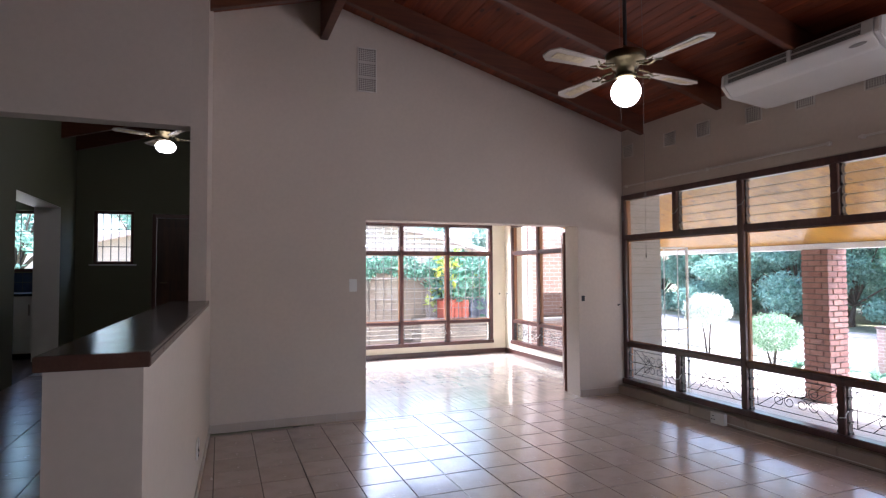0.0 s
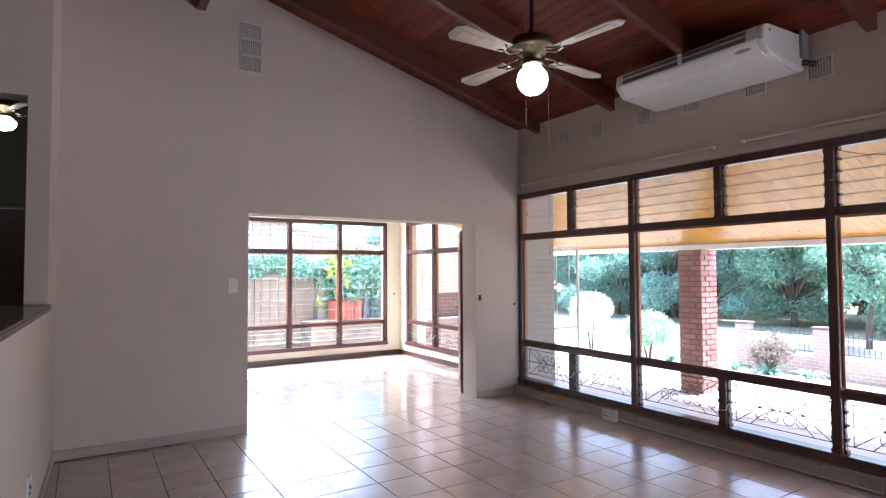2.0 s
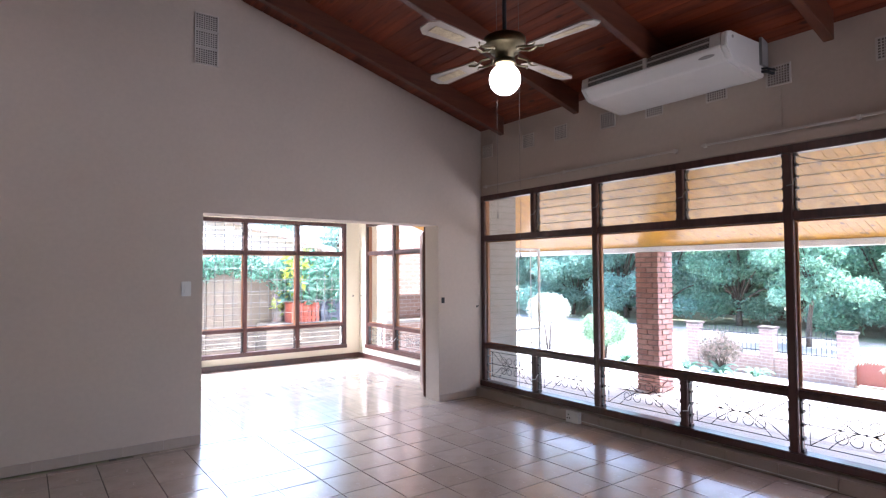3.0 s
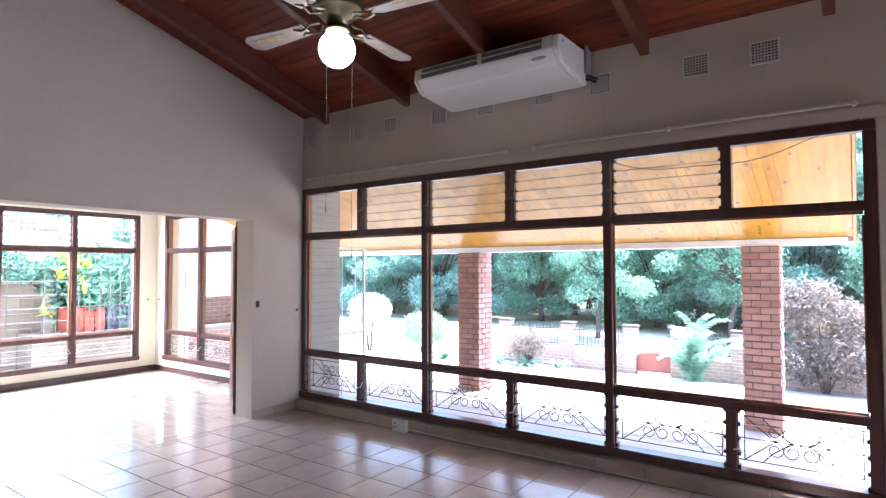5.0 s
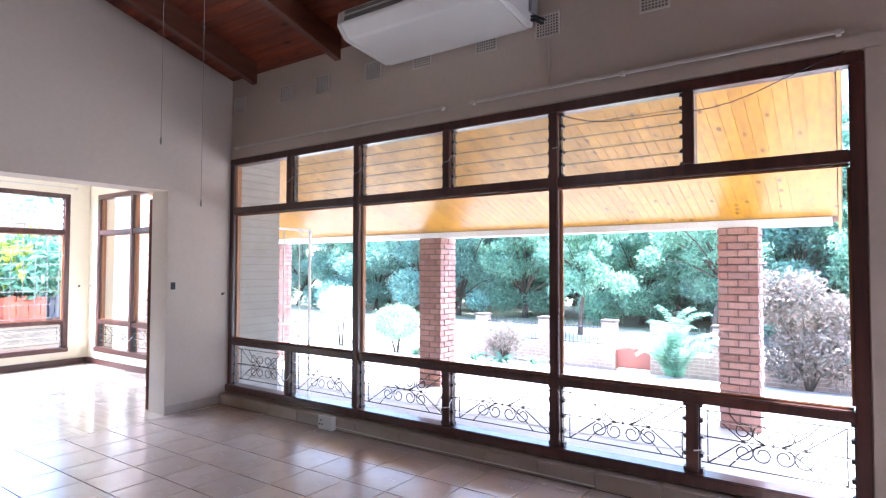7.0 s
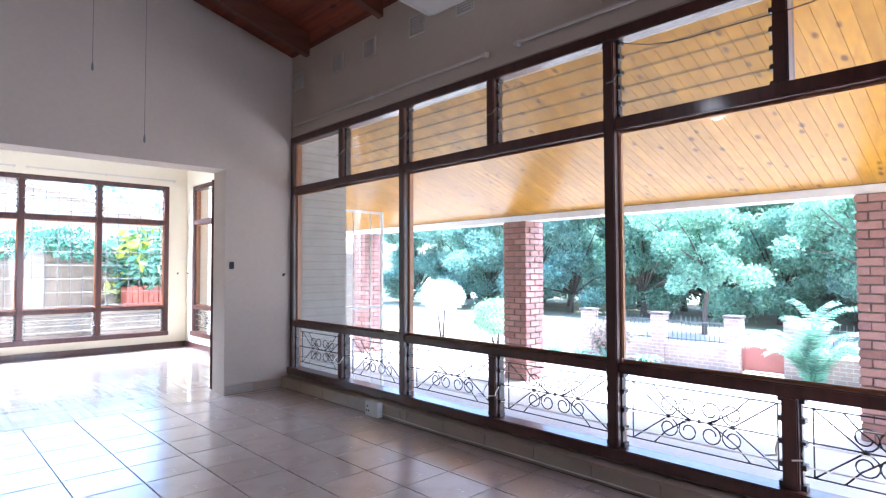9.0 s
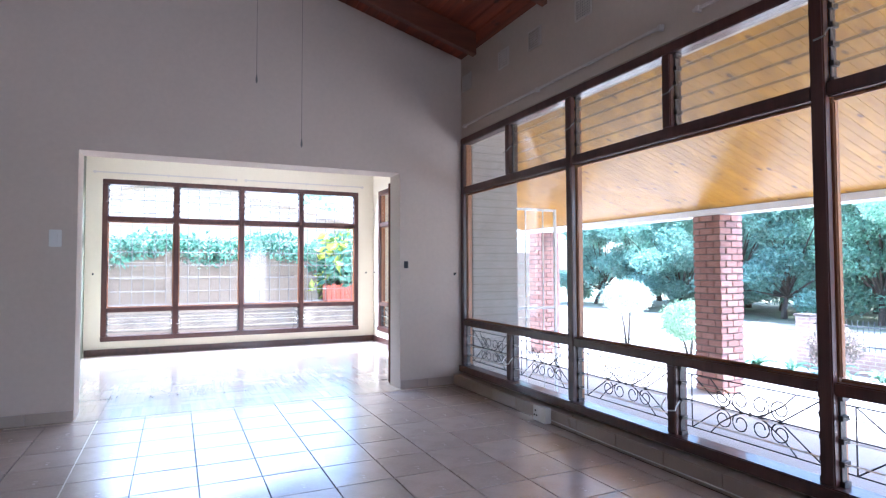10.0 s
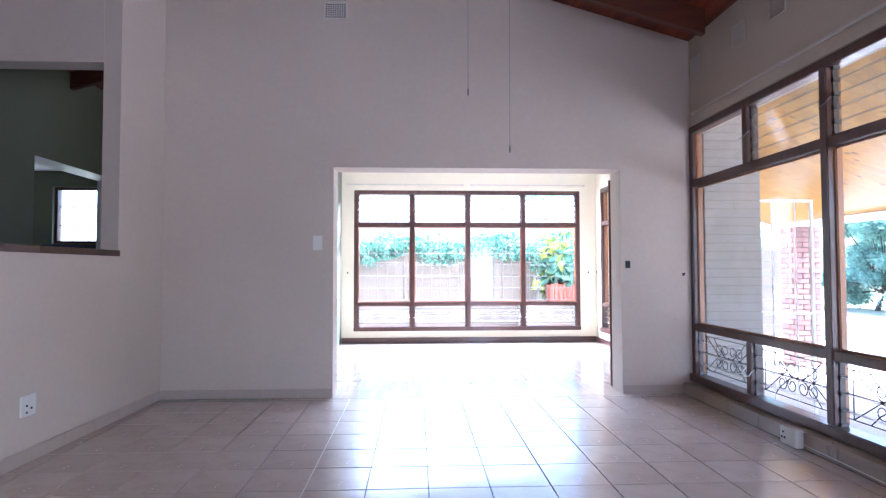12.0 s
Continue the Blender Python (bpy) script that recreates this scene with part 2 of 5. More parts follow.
# walls of the main room
OX0, OX1, OZ = 1.553, 4.278, 2.14
gable("wall_far_head", LX - 0.1, OX0, FAR, FAR + 0.28, 0.0, M_WALL, "beige painted gable wall beside a wide opening")
gable("wall_far_lintel", OX0, OX1, FAR, FAR + 0.28, OZ, M_WALL, "beige painted wall above the wide opening")
gable("wall_far_pier", OX1, WX, FAR, FAR + 0.28, 0.0, M_WALL, "beige painted pier between opening and window")
wall("wall_left", [(-0.14, 0.0, 0.0, FAR - HY + 0.03, 0.0, 4.6)], M_WALL, "short white painted wall beside the hall opening").matrix_world = pose(LX, HY, 0, 0, 0, ASKEW)
gable("wall_hall_head", LEFT, LX - 0.14, HY, HY + 0.19, 2.84, M_WALL, "beige painted wall above the hall opening")
W_Y0, W_Z0, W_Z1 = 0.78, 0.125, 2.545
# the gap from y -2.3 to -0.3 takes the added side door
wall("wall_window", [(WX, WX + 0.25, REAR, -2.3, 0.0, EAVE_Z), (WX, WX + 0.25, -0.3, W_Y0, 0.0, EAVE_Z), (WX, WX + 0.25, -2.3, -0.3, 2.1, EAVE_Z), (WX, WX + 0.25, W_Y0, FAR + 0.28, W_Z1, EAVE_Z), (WX, WX + 0.25, W_Y0, FAR, -0.5, W_Z0)], M_WALL, "beige painted wall round a wide timber window")
gable("wall_rear", LEFT - 0.2, WX + 0.25, REAR - 0.2, REAR, 0.0, M_WALL, "plain painted rear wall")
# half wall with its tiled ledge
wall("wall_half", [(-0.27, 0.0, -3.32, 0.0, 0.0, 1.29)], M_WALL, "white painted half wall beside the raised hall").matrix_world = pose(LX, HY, 0, 0, 0, ASKEW)

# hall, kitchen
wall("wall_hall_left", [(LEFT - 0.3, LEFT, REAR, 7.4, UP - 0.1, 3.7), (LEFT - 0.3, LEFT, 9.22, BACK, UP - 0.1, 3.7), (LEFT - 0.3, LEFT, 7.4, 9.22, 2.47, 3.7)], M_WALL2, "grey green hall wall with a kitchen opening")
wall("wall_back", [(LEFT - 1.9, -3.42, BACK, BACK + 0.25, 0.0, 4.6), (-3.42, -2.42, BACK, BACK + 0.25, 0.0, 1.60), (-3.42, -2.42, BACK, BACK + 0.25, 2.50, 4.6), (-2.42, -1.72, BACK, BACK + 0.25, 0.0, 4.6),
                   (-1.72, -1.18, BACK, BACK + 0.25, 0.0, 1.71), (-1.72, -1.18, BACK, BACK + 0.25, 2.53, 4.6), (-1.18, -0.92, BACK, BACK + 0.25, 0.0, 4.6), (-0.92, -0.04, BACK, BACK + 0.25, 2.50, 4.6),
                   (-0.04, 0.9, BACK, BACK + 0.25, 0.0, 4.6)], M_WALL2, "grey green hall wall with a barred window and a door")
wall("wall_hall_right", [(0.9, 1.12, FAR + 0.28, BACK, 0.0, 4.6)], M_WALL2, "wall between hall and sun room")
wall("wall_kitchen", [(LEFT - 2.2, LEFT - 2.0, 5.0, BACK, 0.3, 3.7), (LEFT - 2.0, LEFT - 0.3, 4.8, 5.0, 0.3, 3.7)], M_WALL3, "plain cream kitchen wall")
tagged(boxpart("ceiling_kitchen", (LEFT - 2.2, LEFT - 0.3, 4.8, BACK, 2.75, 2.85), M_FLAT), "white kitchen ceiling", "ceiling", kind="structure")

# white lining paints the kitchen window's light on the opening's reveal
wall("trim", [(LEFT - 0.303, LEFT + 0.003, 9.215, 9.219, UP, 2.466), (LEFT - 0.303, LEFT + 0.003, 7.401, 9.215, 2.464, 2.469)], M_FLAT, "white lining of the kitchen opening, kitchen light put into its colour", "trim")

# sun room
R2X = 5.28
F_X0, F_X1, F_Z0, F_Z1 = 1.32, 5.02, 0.19, 2.47
wall("wall_sun_room_far", [(1.12, F_X0, BACK, BACK + 0.25, 0.0, 2.8), (F_X1, R2X + 0.25, BACK, BACK + 0.25, 0.0, 2.8), (F_X0, F_X1, BACK, BACK + 0.25, 0.0, F_Z0), (F_X0, F_X1, BACK, BACK + 0.25, F_Z1, 2.8)], M_WALL3, "cream wall round the sun room window")
S_Y0, S_Y1 = 6.95, 9.86
wall("wall_sun_room_side", [(R2X, R2X + 0.25, FAR + 0.28, S_Y0, -0.5, 2.8), (R2X, R2X + 0.25, S_Y1, BACK, -0.5, 2.8), (R2X, R2X + 0.25, S_Y0, S_Y1, -0.5, F_Z0), (R2X, R2X + 0.25, S_Y0, S_Y1, F_Z1, 2.8)], M_WALL3, "cream side wall round the sun room window")
tagged(boxpart("ceiling_sun_room", (1.12, R2X + 0.25, FAR + 0.28, BACK + 0.25, 2.8, 2.9), M_FLAT), "white sun room ceiling", "ceiling", kind="structure")

# ---------- ceiling of boards, roof, rafters ----------
def ceiling_slope(side):
    """Tongued boards along y laid up the slope, in one mesh, with open v joints."""
    bm = bmesh.new()
    x_out = WX + 0.25 if side > 0 else LEFT - 0.3
    n = int(abs(x_out - RIDGE_X) / 0.1)
    w = (x_out - RIDGE_X) / n
    for i in range(n):
        a, b = RIDGE_X + w * i, RIDGE_X + w * (i + 1)
        g = 0.0025 * side
        v = bx(bm, min(a + g, b - g), max(a + g, b - g), REAR, BACK, 0, 0.02)
        for k in v:
            k.co.z += roof_z(k.co.x)
        bx(bm, min(b - g, b + g), max(b - g, b + g), REAR, BACK, roof_z(b) + 0.008, roof_z(b) + 0.02)
    return bm


M_BOARD_Y = wood("ceiling_pine_red_long", (0.095, 0.013, 0.003), (0.215, 0.043, 0.008), axis=1, rough=0.55, knots=True, per_board=0.22, coat=0.0)
for side, nm in ((1, "ceiling"), (-1, "ceiling_hall_side")):
    tagged(part(nm, ceiling_slope(side), M_BOARD_Y), "sloping ceiling of red stained pine boards with knots", "ceiling", kind="structure")
bm = bmesh.new()
for a, b in ((RIDGE_X, WX + 4.9), (LEFT - 2.6, RIDGE_X)):
    v = bx(bm, a, b, REAR - 0.6, BACK + 0.6, 0.06, 0.14)
    if a == RIDGE_X:
        for k in v[1:3] + v[5:7]:
            k.co.x = WX + 0.3
    for k in v:
        k.co.z += roof_z(k.co.x)
tagged(part("roof", bm, plain("roof_tile_brown", (0.22, 0.13, 0.10), 0.8, vary=0.2)), "pitched tiled roof over the house", "roof", kind="structure")


def rafter(y):
    e = thing("ceiling_rafter", "dark red stained timber rafter under the board ceiling", "rafter", (0, y, 0), group="ceiling rafters")
    for s, x_out in ((1, 4.83), (-1, LEFT)):
        bm = bmesh.new()
        v = bx(bm, min(RIDGE_X, x_out), max(RIDGE_X, x_out), -0.035, 0.035, -0.215, -0.001)
        for k in v:
            k.co.z += roof_z(k.co.x)
        part("beam", bm, M_RAFTER, e, bevel=0.004)
    return e


for y in (5.63, 4.48, 3.33, 2.16, 1.0, -0.2, -1.4, 6.9, 8.05, 9.2, 10.05):
    rafter(y)
tagged(boxpart("ridge_beam", (RIDGE_X - 0.035, RIDGE_X + 0.045, REAR, FAR, 4.06, RIDGE_Z - 0.012), M_RAFTER, bevel=0.004), "dark red timber ridge beam along the apex", "beam")

# ---------- windows ----------
def scroll_points(cx, cz, r, turn, flip, n=18):
    pts = []
    for i in range(n):
        a = turn + flip * i / (n - 1) * 2 * math.pi * 1.25
        q = r * (1 - 0.55 * i / (n - 1))
        pts.append((cx + q * math.cos(a), 0, cz + q * math.sin(a)))
    return pts


def scroll_panel(parent, x0, x1, z0, z1, y):
    """Wrought iron guard: two rails, a middle rod, crossing stays and pairs of scrolls."""
    w, h, zc = x1 - x0, z1 - z0, (z0 + z1) / 2
    bm = bmesh.new()
    for z in (z0 + 0.05, z1 - 0.05):
        tube(bm, [(x0, y, z), (x1, y, z)], 0.0038, 5)
    for x in (x0 + 0.05 * w, x1 - 0.05 * w):
        tube(bm, [(x, y, z0 + 0.05), (x, y, z1 - 0.05)], 0.0038, 5)
    part("guard_frame", bm, M_IRON, parent, "black iron guard frame")
    bm = bmesh.new()
    tube(bm, [(x0, y, zc), (x1, y, zc)], 0.0038, 5)
    for sx, xa in ((x0 + 0.05 * w, x0 + 0.3 * w), (x1 - 0.05 * w, x1 - 0.3 * w)):
        for sz in (z0 + 0.05, z1 - 0.05):
            tube(bm, [(sx, y, sz), (xa, y, zc)], 0.0038, 5)
    for m in (-1, 1):
        for sz in (z0 + 0.05, z1 - 0.05):
            xm = (x0 + x1) / 2
            tube(bm, [(xm + m * 0.30 * w, y, sz), (xm + m * 0.22 * w, y, sz * 0.55 + zc * 0.45), (xm + m * 0.12 * w, y, sz * 0.18 + zc * 0.82), (xm + m * 0.05 * w, y, zc)], 0.0038, 5)
    for f in (0.3, 0.5, 0.7):
        lathe(bm, [(0.004, -0.012), (0.011, 0), (0.004, 0.012)], 6, (x0 + f * w, y, zc))
    part("guard_stays", bm, M_IRON, parent)
    r = min(0.055, h * 0.15)
    for f, fl in ((0.30, 1), (0.43, -1), (0.57, 1), (0.70, -1)):
        for s in (1, -1):
            bm = bmesh.new()
            pts = scroll_points(x0 + f * w, zc + s * (r + 0.005), r, -s * math.pi / 2, s * fl)
            tube(bm, [(p[0], y, p[2]) for p in pts], 0.0038, 5)
            part("guard_scroll", bm, M_IRON, parent)


def louvres(parent, x0, x1, z0, z1, n, y, tilt, glass, clips=True):
    h = (z1 - z0) / n
    for i in range(n):
        zc = z0 + h * (i + 0.5)
        bm = bmesh.new()
        v = bx(bm, x0 + 0.012, x1 - 0.012, -0.003, 0.003, -h * 0.56, h * 0.56)
        for k in v:
            yy, zz = k.co.y, k.co.z
            k.co.y = y + yy * math.cos(tilt) - zz * math.sin(tilt)
            k.co.z = zc + yy * math.sin(tilt) + zz * math.cos(tilt)
        b = part("louvre_blade", bm, glass, parent, "clear glass louvre blade")
        b.data.materials.append(M_EDGE)
        b.data.polygons[0].material_index = b.data.polygons[1].material_index = 1
        b.visible_shadow = False
    if clips:
        for x, s in ((x0, 1), (x1, -1)):
            bm = bmesh.new()
            bx(bm, min(x, x + s * 0.008), max(x, x + s * 0.008), y - 0.018, y + 0.018, z0, z1)
            for i in range(n + 1):
                zc = z0 + h * min(max(i, 0.12), n - 0.12)
                bx(bm, min(x, x + s * 0.022), max(x, x + s * 0.022), y - 0.024, y + 0.024, zc - 0.012, zc + 0.012)
            part("louvre_clips", bm, M_CLIP, parent, "dark metal louvre clips")


def lever(parent, x, z, y, material):
    bm = bmesh.new()
    tube(bm, [(x, y, z + 0.03), (x, y - 0.03, z), (x + 0.01, y - 0.05, z - 0.02), (x - 0.035, y - 0.06, z - 0.028)], 0.0045, 6)
    part("louvre_lever", bm, material, parent, "small louvre lever")


M_GLASS_L = glass_mat("louvre_glass", (0.93, 0.94, 0.91), 0.14)
M_EDGE = plain("glass_edge_green", (0.50, 0.46, 0.35), 0.3, vary=0.2, bumpy=0)
M_CLIP = plain("louvre_clip", (0.09, 0.08, 0.075), 0.4, metal=0.6, vary=0.15)


def timber_window(name, label, at, rz, xs, h, low, trans, mains, top_louvre, low_n=4, top_n=5, scrolls=True, pane=M_GLASS, blade=M_GLASS):
    """xs: centres of frame and mullions. mains: which of them run the full height. low, trans: middle heights of the rails."""
    e = thing(name, label, "window", at, rz, kind="structure")
    t, d = 0.033, 0.10
    y0, y1 = -0.015, d - 0.015
    x0, x1 = xs[0] - t, xs[-1] + t

    def bar(nm, b, m=M_FRAME):
        boxpart(nm, b, m, e, bevel=0.006)
    bar("head", (x0, x1, y0, y1, h - 2 * t, h))
    bar("sill_rail", (x0, x1, y0 - 0.03, y1, 0, 2 * t))
    for x in (xs[0], xs[-1]):
        bar("frame_post", (x - t, x + t, y0, 0.02, 2 * t, h - 2 * t))
        bar("outer_post", (x - t, x + t, 0.0202, y1, 2 * t, h - 2 * t), M_FRAME_LIT)
    segs = [xs[0]] + [xs[i] for i in mains] + [xs[-1]]
    for a, b in zip(segs, segs[1:]):
        bar("transom", (a + t, b - t, y0, y1, trans - 0.035, trans + 0.035))
        bar("low_rail", (a + t, b - t, y0, y1, low - 0.03, low + 0.03))
        g = boxpart("pane", (a + t, b - t, 0.045, 0.05, low + 0.03, trans - 0.035), pane, e, "large clear glass pane")
        g.visible_shadow = False
        for zz0, zz1 in ((low + 0.03, low + 0.045), (trans - 0.05, trans - 0.035)):
            bar("glazing_bead", (a + t, b - t, 0.028, 0.045, zz0, zz1), M_FRAME_LIT)
        for xx in (a + t, b - t - 0.015):
            bar("glazing_bead", (xx, xx + 0.015, 0.024, 0.045, low + 0.045, trans - 0.05), M_FRAME_LIT)
    for i, x in enumerate(xs[1:-1], 1):
        if i in mains:
            bar("main_mullion", (x - t, x + t, y0 - 0.008, 0.02, 2 * t, h - 2 * t))
            bar("outer_mullion", (x - t, x + t, 0.0202, y1, 2 * t, h - 2 * t), M_FRAME_LIT)
        else:
            bar("top_mullion", (x - t, x + t, y0, y1, trans + 0.035, h - 2 * t))
            bar("low_mullion", (x - t, x + t, y0, y1, 2 * t, low - 0.03))
    for i in range(len(xs) - 1):
        a, b = xs[i] + t, xs[i + 1] - t
        if top_louvre[i]:
            louvres(e, a, b, trans + 0.035, h - 2 * t, top_n, 0.04, 0.35, blade)
            lever(e, a + 0.015, (trans + h) / 2 - 0.02, 0.0, M_LEVER)
        else:
            g = boxpart("pane", (a, b, 0.045, 0.05, trans + 0.035, h - 2 * t), pane, e, "clear glass top light")
            g.visible_shadow = False
        louvres(e, a, b, 2 * t, low - 0.03, low_n, 0.035, 0.3, M_GLASS)
        lever(e, a + 0.02 if i % 2 else b - 0.02, 0.24, 0.0, M_WHITE_PL)
        if scrolls:
            scroll_panel(e, a, b, 2 * t, low - 0.03, 0.075)
    return e


main_xs = [6.19 - y for y in (6.157, 5.265, 4.37, 3.42, 2.515, 1.64, 0.813)]
timber_window("window_1", "wide dark timber window with louvres and iron scroll guards", (WX, 6.19, W_Z0), -90, main_xs, W_Z1 - W_Z0, 0.63 - W_Z0, 1.995 - W_Z0, (2, 4), (0, 1, 1, 1, 1, 0), pane=M_GLASS_V, blade=M_GLASS_L)
fw = F_X1 - F_X0
timber_window("window_2", "dark timber sun room window with louvres and burglar bars", (F_X0, BACK + 0.02, F_Z0), 0, [0.033 + (fw - 0.066) * k / 4 for k in range(5)], F_Z1 - F_Z0, 0.62 - F_Z0, 1.91 - F_Z0, (1, 2, 3), (1, 1, 1, 1))
sw = S_Y1 - S_Y0
timber_window("window_3", "dark timber sun room side window with iron scroll guards", (R2X + 0.02, S_Y1, F_Z0), -90, [0.033 + (sw - 0.066) * k / 3 for k in range(4)], F_Z1 - F_Z0, 0.62 - F_Z0, 1.91 - F_Z0, (1, 2), (0, 0, 0))

# ---------- outside: ground, veranda ----------
BX = 8.66


def ground_z(x):
    return GZ - 0.112 * min(max(x - 9.4, 0.0), 7.2)


bm = bmesh.new()
xs = [-160, -20, 5.0, 9.4, 11.5, 14, 16.6, 20, 60, 300]
cols = [[bm.verts.new((x, y, ground_z(x) - 0.03)) for y in (-220, -20, 0, 10, 30, 220)] for x in xs]
for a, b in zip(cols, cols[1:]):
    for k in range(5):
        bm.faces.new((a[k], b[k], b[k + 1], a[k + 1]))
tagged(part("ground", bm, M_GROUND), "pale dry lawn sloping away from the house", "ground", kind="structure")
tagged(boxpart("pavement", (5.22, 9.4, -14, 30, GZ - 0.3, GZ), M_PAVE), "pale veranda and yard paving", "pavement", kind="structure")
bm = bmesh.new()
v = bx(bm, 9.4, 15.4, -14, 22.0, -0.02, 0.0)
for k in v:
    k.co.z += ground_z(k.co.x)
tagged(part("road", bm, M_CONC), "pale sunlit driveway sloping down to the boundary wall", "driveway", kind="structure")
bm = bmesh.new()
bx(bm, 16.6, 26.5, -60, 80, ground_z(20) - 0.3, ground_z(20) + 0.01)
tagged(part("road_beyond", bm, M_CONC), "pale sunlit road beyond the boundary wall", "road", kind="structure")
wall("foundation", [(1.0, 5.53, FAR + 0.14, BACK + 0.25, -0.6, -0.3), (LEFT - 2.5, 5.22, REAR, FAR + 0.14, -0.6, -0.3)], M_MORTAR, "plastered foundation of the house", "foundation")


def soffit_z(x):
    return 1.985 + (BX - x) * 0.325


bm = bmesh.new()
y = 0.9
while y < 10.75:
    v = bx(bm, WX + 0.25, BX + 0.03, y + 0.0015, y + 0.0985, 0, 0.018)
    v += bx(bm, WX + 0.25, BX + 0.03, y + 0.0986, y + 0.1014, 0.006, 0.018)
    for k in v:
        k.co.z += soffit_z(k.co.x)
    y += 0.1
tagged(part("ceiling_veranda", bm, M_SOFFIT), "sloping veranda soffit of varnished orange pine boards", "ceiling", kind="structure")
bm = bmesh.new()
v = bx(bm, WX + 0.25, BX + 0.36, 0.86, 10.9, 0.06, 0.16)
for k in v:
    k.co.z += soffit_z(k.co.x)
tagged(part("roof_veranda", bm, bpy.data.materials["roof_tile_brown"]), "sloping tiled veranda roof", "roof", kind="structure")
tagged(boxpart("veranda_beam", (BX + 0.032, BX + 0.3, 0.95, 10.85, 1.885, 1.97), M_FLAT, bevel=0.004), "white painted beam on the brick pillars", "beam")
bm = bmesh.new()
v = bx(bm, WX + 0.25, BX + 0.36, 0.87, 0.895, -0.02, 0.19)
for k in v:
    k.co.z += soffit_z(k.co.x)
tagged(part("verge_board", bm, M_SOFFIT), "timber verge board at the end of the veranda roof", "board")


def brick_material():
    m, nt, p = nodes_of("brick_red")
    v = coords(nt)
    r = rnd(nt)
    base = ramp(nt, r, [(0.0, (0.28, 0.14, 0.115)), (0.35, (0.36, 0.19, 0.155)), (0.7, (0.41, 0.235, 0.195)), (1.0, (0.31, 0.18, 0.165))])
    g = noise_tex(nt, v, 40, 5)
    s = noise_tex(nt, v, 9, 3)
    c = mixc(nt, base, (0.22, 0.10, 0.10), ramp(nt, s, [(0.5, (0, 0, 0)), (0.75, (0.5, 0.5, 0.5))]))
    c = mixc(nt, c, (0.36, 0.25, 0.20), ramp(nt, g, [(0.55, (0, 0, 0)), (0.8, (0.4, 0.4, 0.4))]))
    nt.links.new(c, p.inputs["Base Color"])
    p.inputs["Roughness"].default_value = 0.85
    bump(nt, p, g, 0.35, 0.004)
    return m


M_BRICK = brick_material()
bm = bmesh.new()
bx(bm, -0.101, 0.101, -0.05, 0.05, -0.0345, 0.0345)
ME_BRICK = mesh_of(bm, M_BRICK, bevel=0.003)


def pillar(y0):
    """Square pillar of face bricks, two to a side, turned every other course."""
    e = thing("brick_pillar", "square red face brick veranda pillar, joint shade in the mortar colour", "pillar", (BX + 0.215, y0, GZ), group="veranda pillars")
    boxpart("mortar_core", (-0.2, 0.2, -0.2, 0.2, 0, 2.335), M_MORTAR, e)
    n = 27
    h = 2.335 / n
    for i in range(n):
        z = h * (i + 0.5)
        spots = []
        for s in (1, -1):
            spots += [(-0.1075, s * 0.165, 0), (0.1075, s * 0.165, 0), (s * 0.165, 0, 90)]
        for x, y, a in spots:
            if i % 2:
                x, y, a = -y, x, a + 90
            o = new("brick", ME_BRICK)
            o.parent = e
            j = random.uniform(-0.002, 0.002)
            o.matrix_local = pose(x + j, y + j, z, 0, 0, a + random.uniform(-0.6, 0.6))
    return e


def courses_wall():
    """White painted brick return wall, one piece for each raked course."""
    e = thing("wall_veranda_return", "white painted brick return wall with raked joints", "wall", (5.22, 6.42, GZ), kind="structure")
    boxpart("wall_core", (0, 0.57, 0.009, 0.2, 0, 3.4), plain("raked_joint", (0.25, 0.23, 0.20), 0.9), e)
    bm = bmesh.new()
    bx(bm, 0, 0.58, 0, 0.02, -0.0395, 0.0395)
    me = mesh_of(bm, M_MASONRY, bevel=0.003)
    for i in range(39):
        o = new("brick_course", me)
        o.parent = e
        o.matrix_local = pose(0, random.uniform(-0.0015, 0.0015), 0.043 + 0.086 * i)


def white_gate():
    e = thing("security_gate", "white painted steel security gate standing open", "gate", (5.8, 6.62, GZ))
    for x in (0, 0.66):
        boxpart("gate_post", (x, x + 0.032, 0, 0.032, 0.02, 2.36), M_FLAT, e, bevel=0.003)
    for z in (0.04, 1.15, 2.33):
        boxpart("gate_rail", (0.032, 0.66, 0.002, 0.03, z, z + 0.03), M_FLAT, e, bevel=0.003)
    for k in (0.25, 0.5):
        bm = bmesh.new()
        tube(bm, [(k, 0.016, 0.05), (k, 0.016, 2.34)], 0.008, 6)
        part("gate_bar", bm, M_FLAT, e)


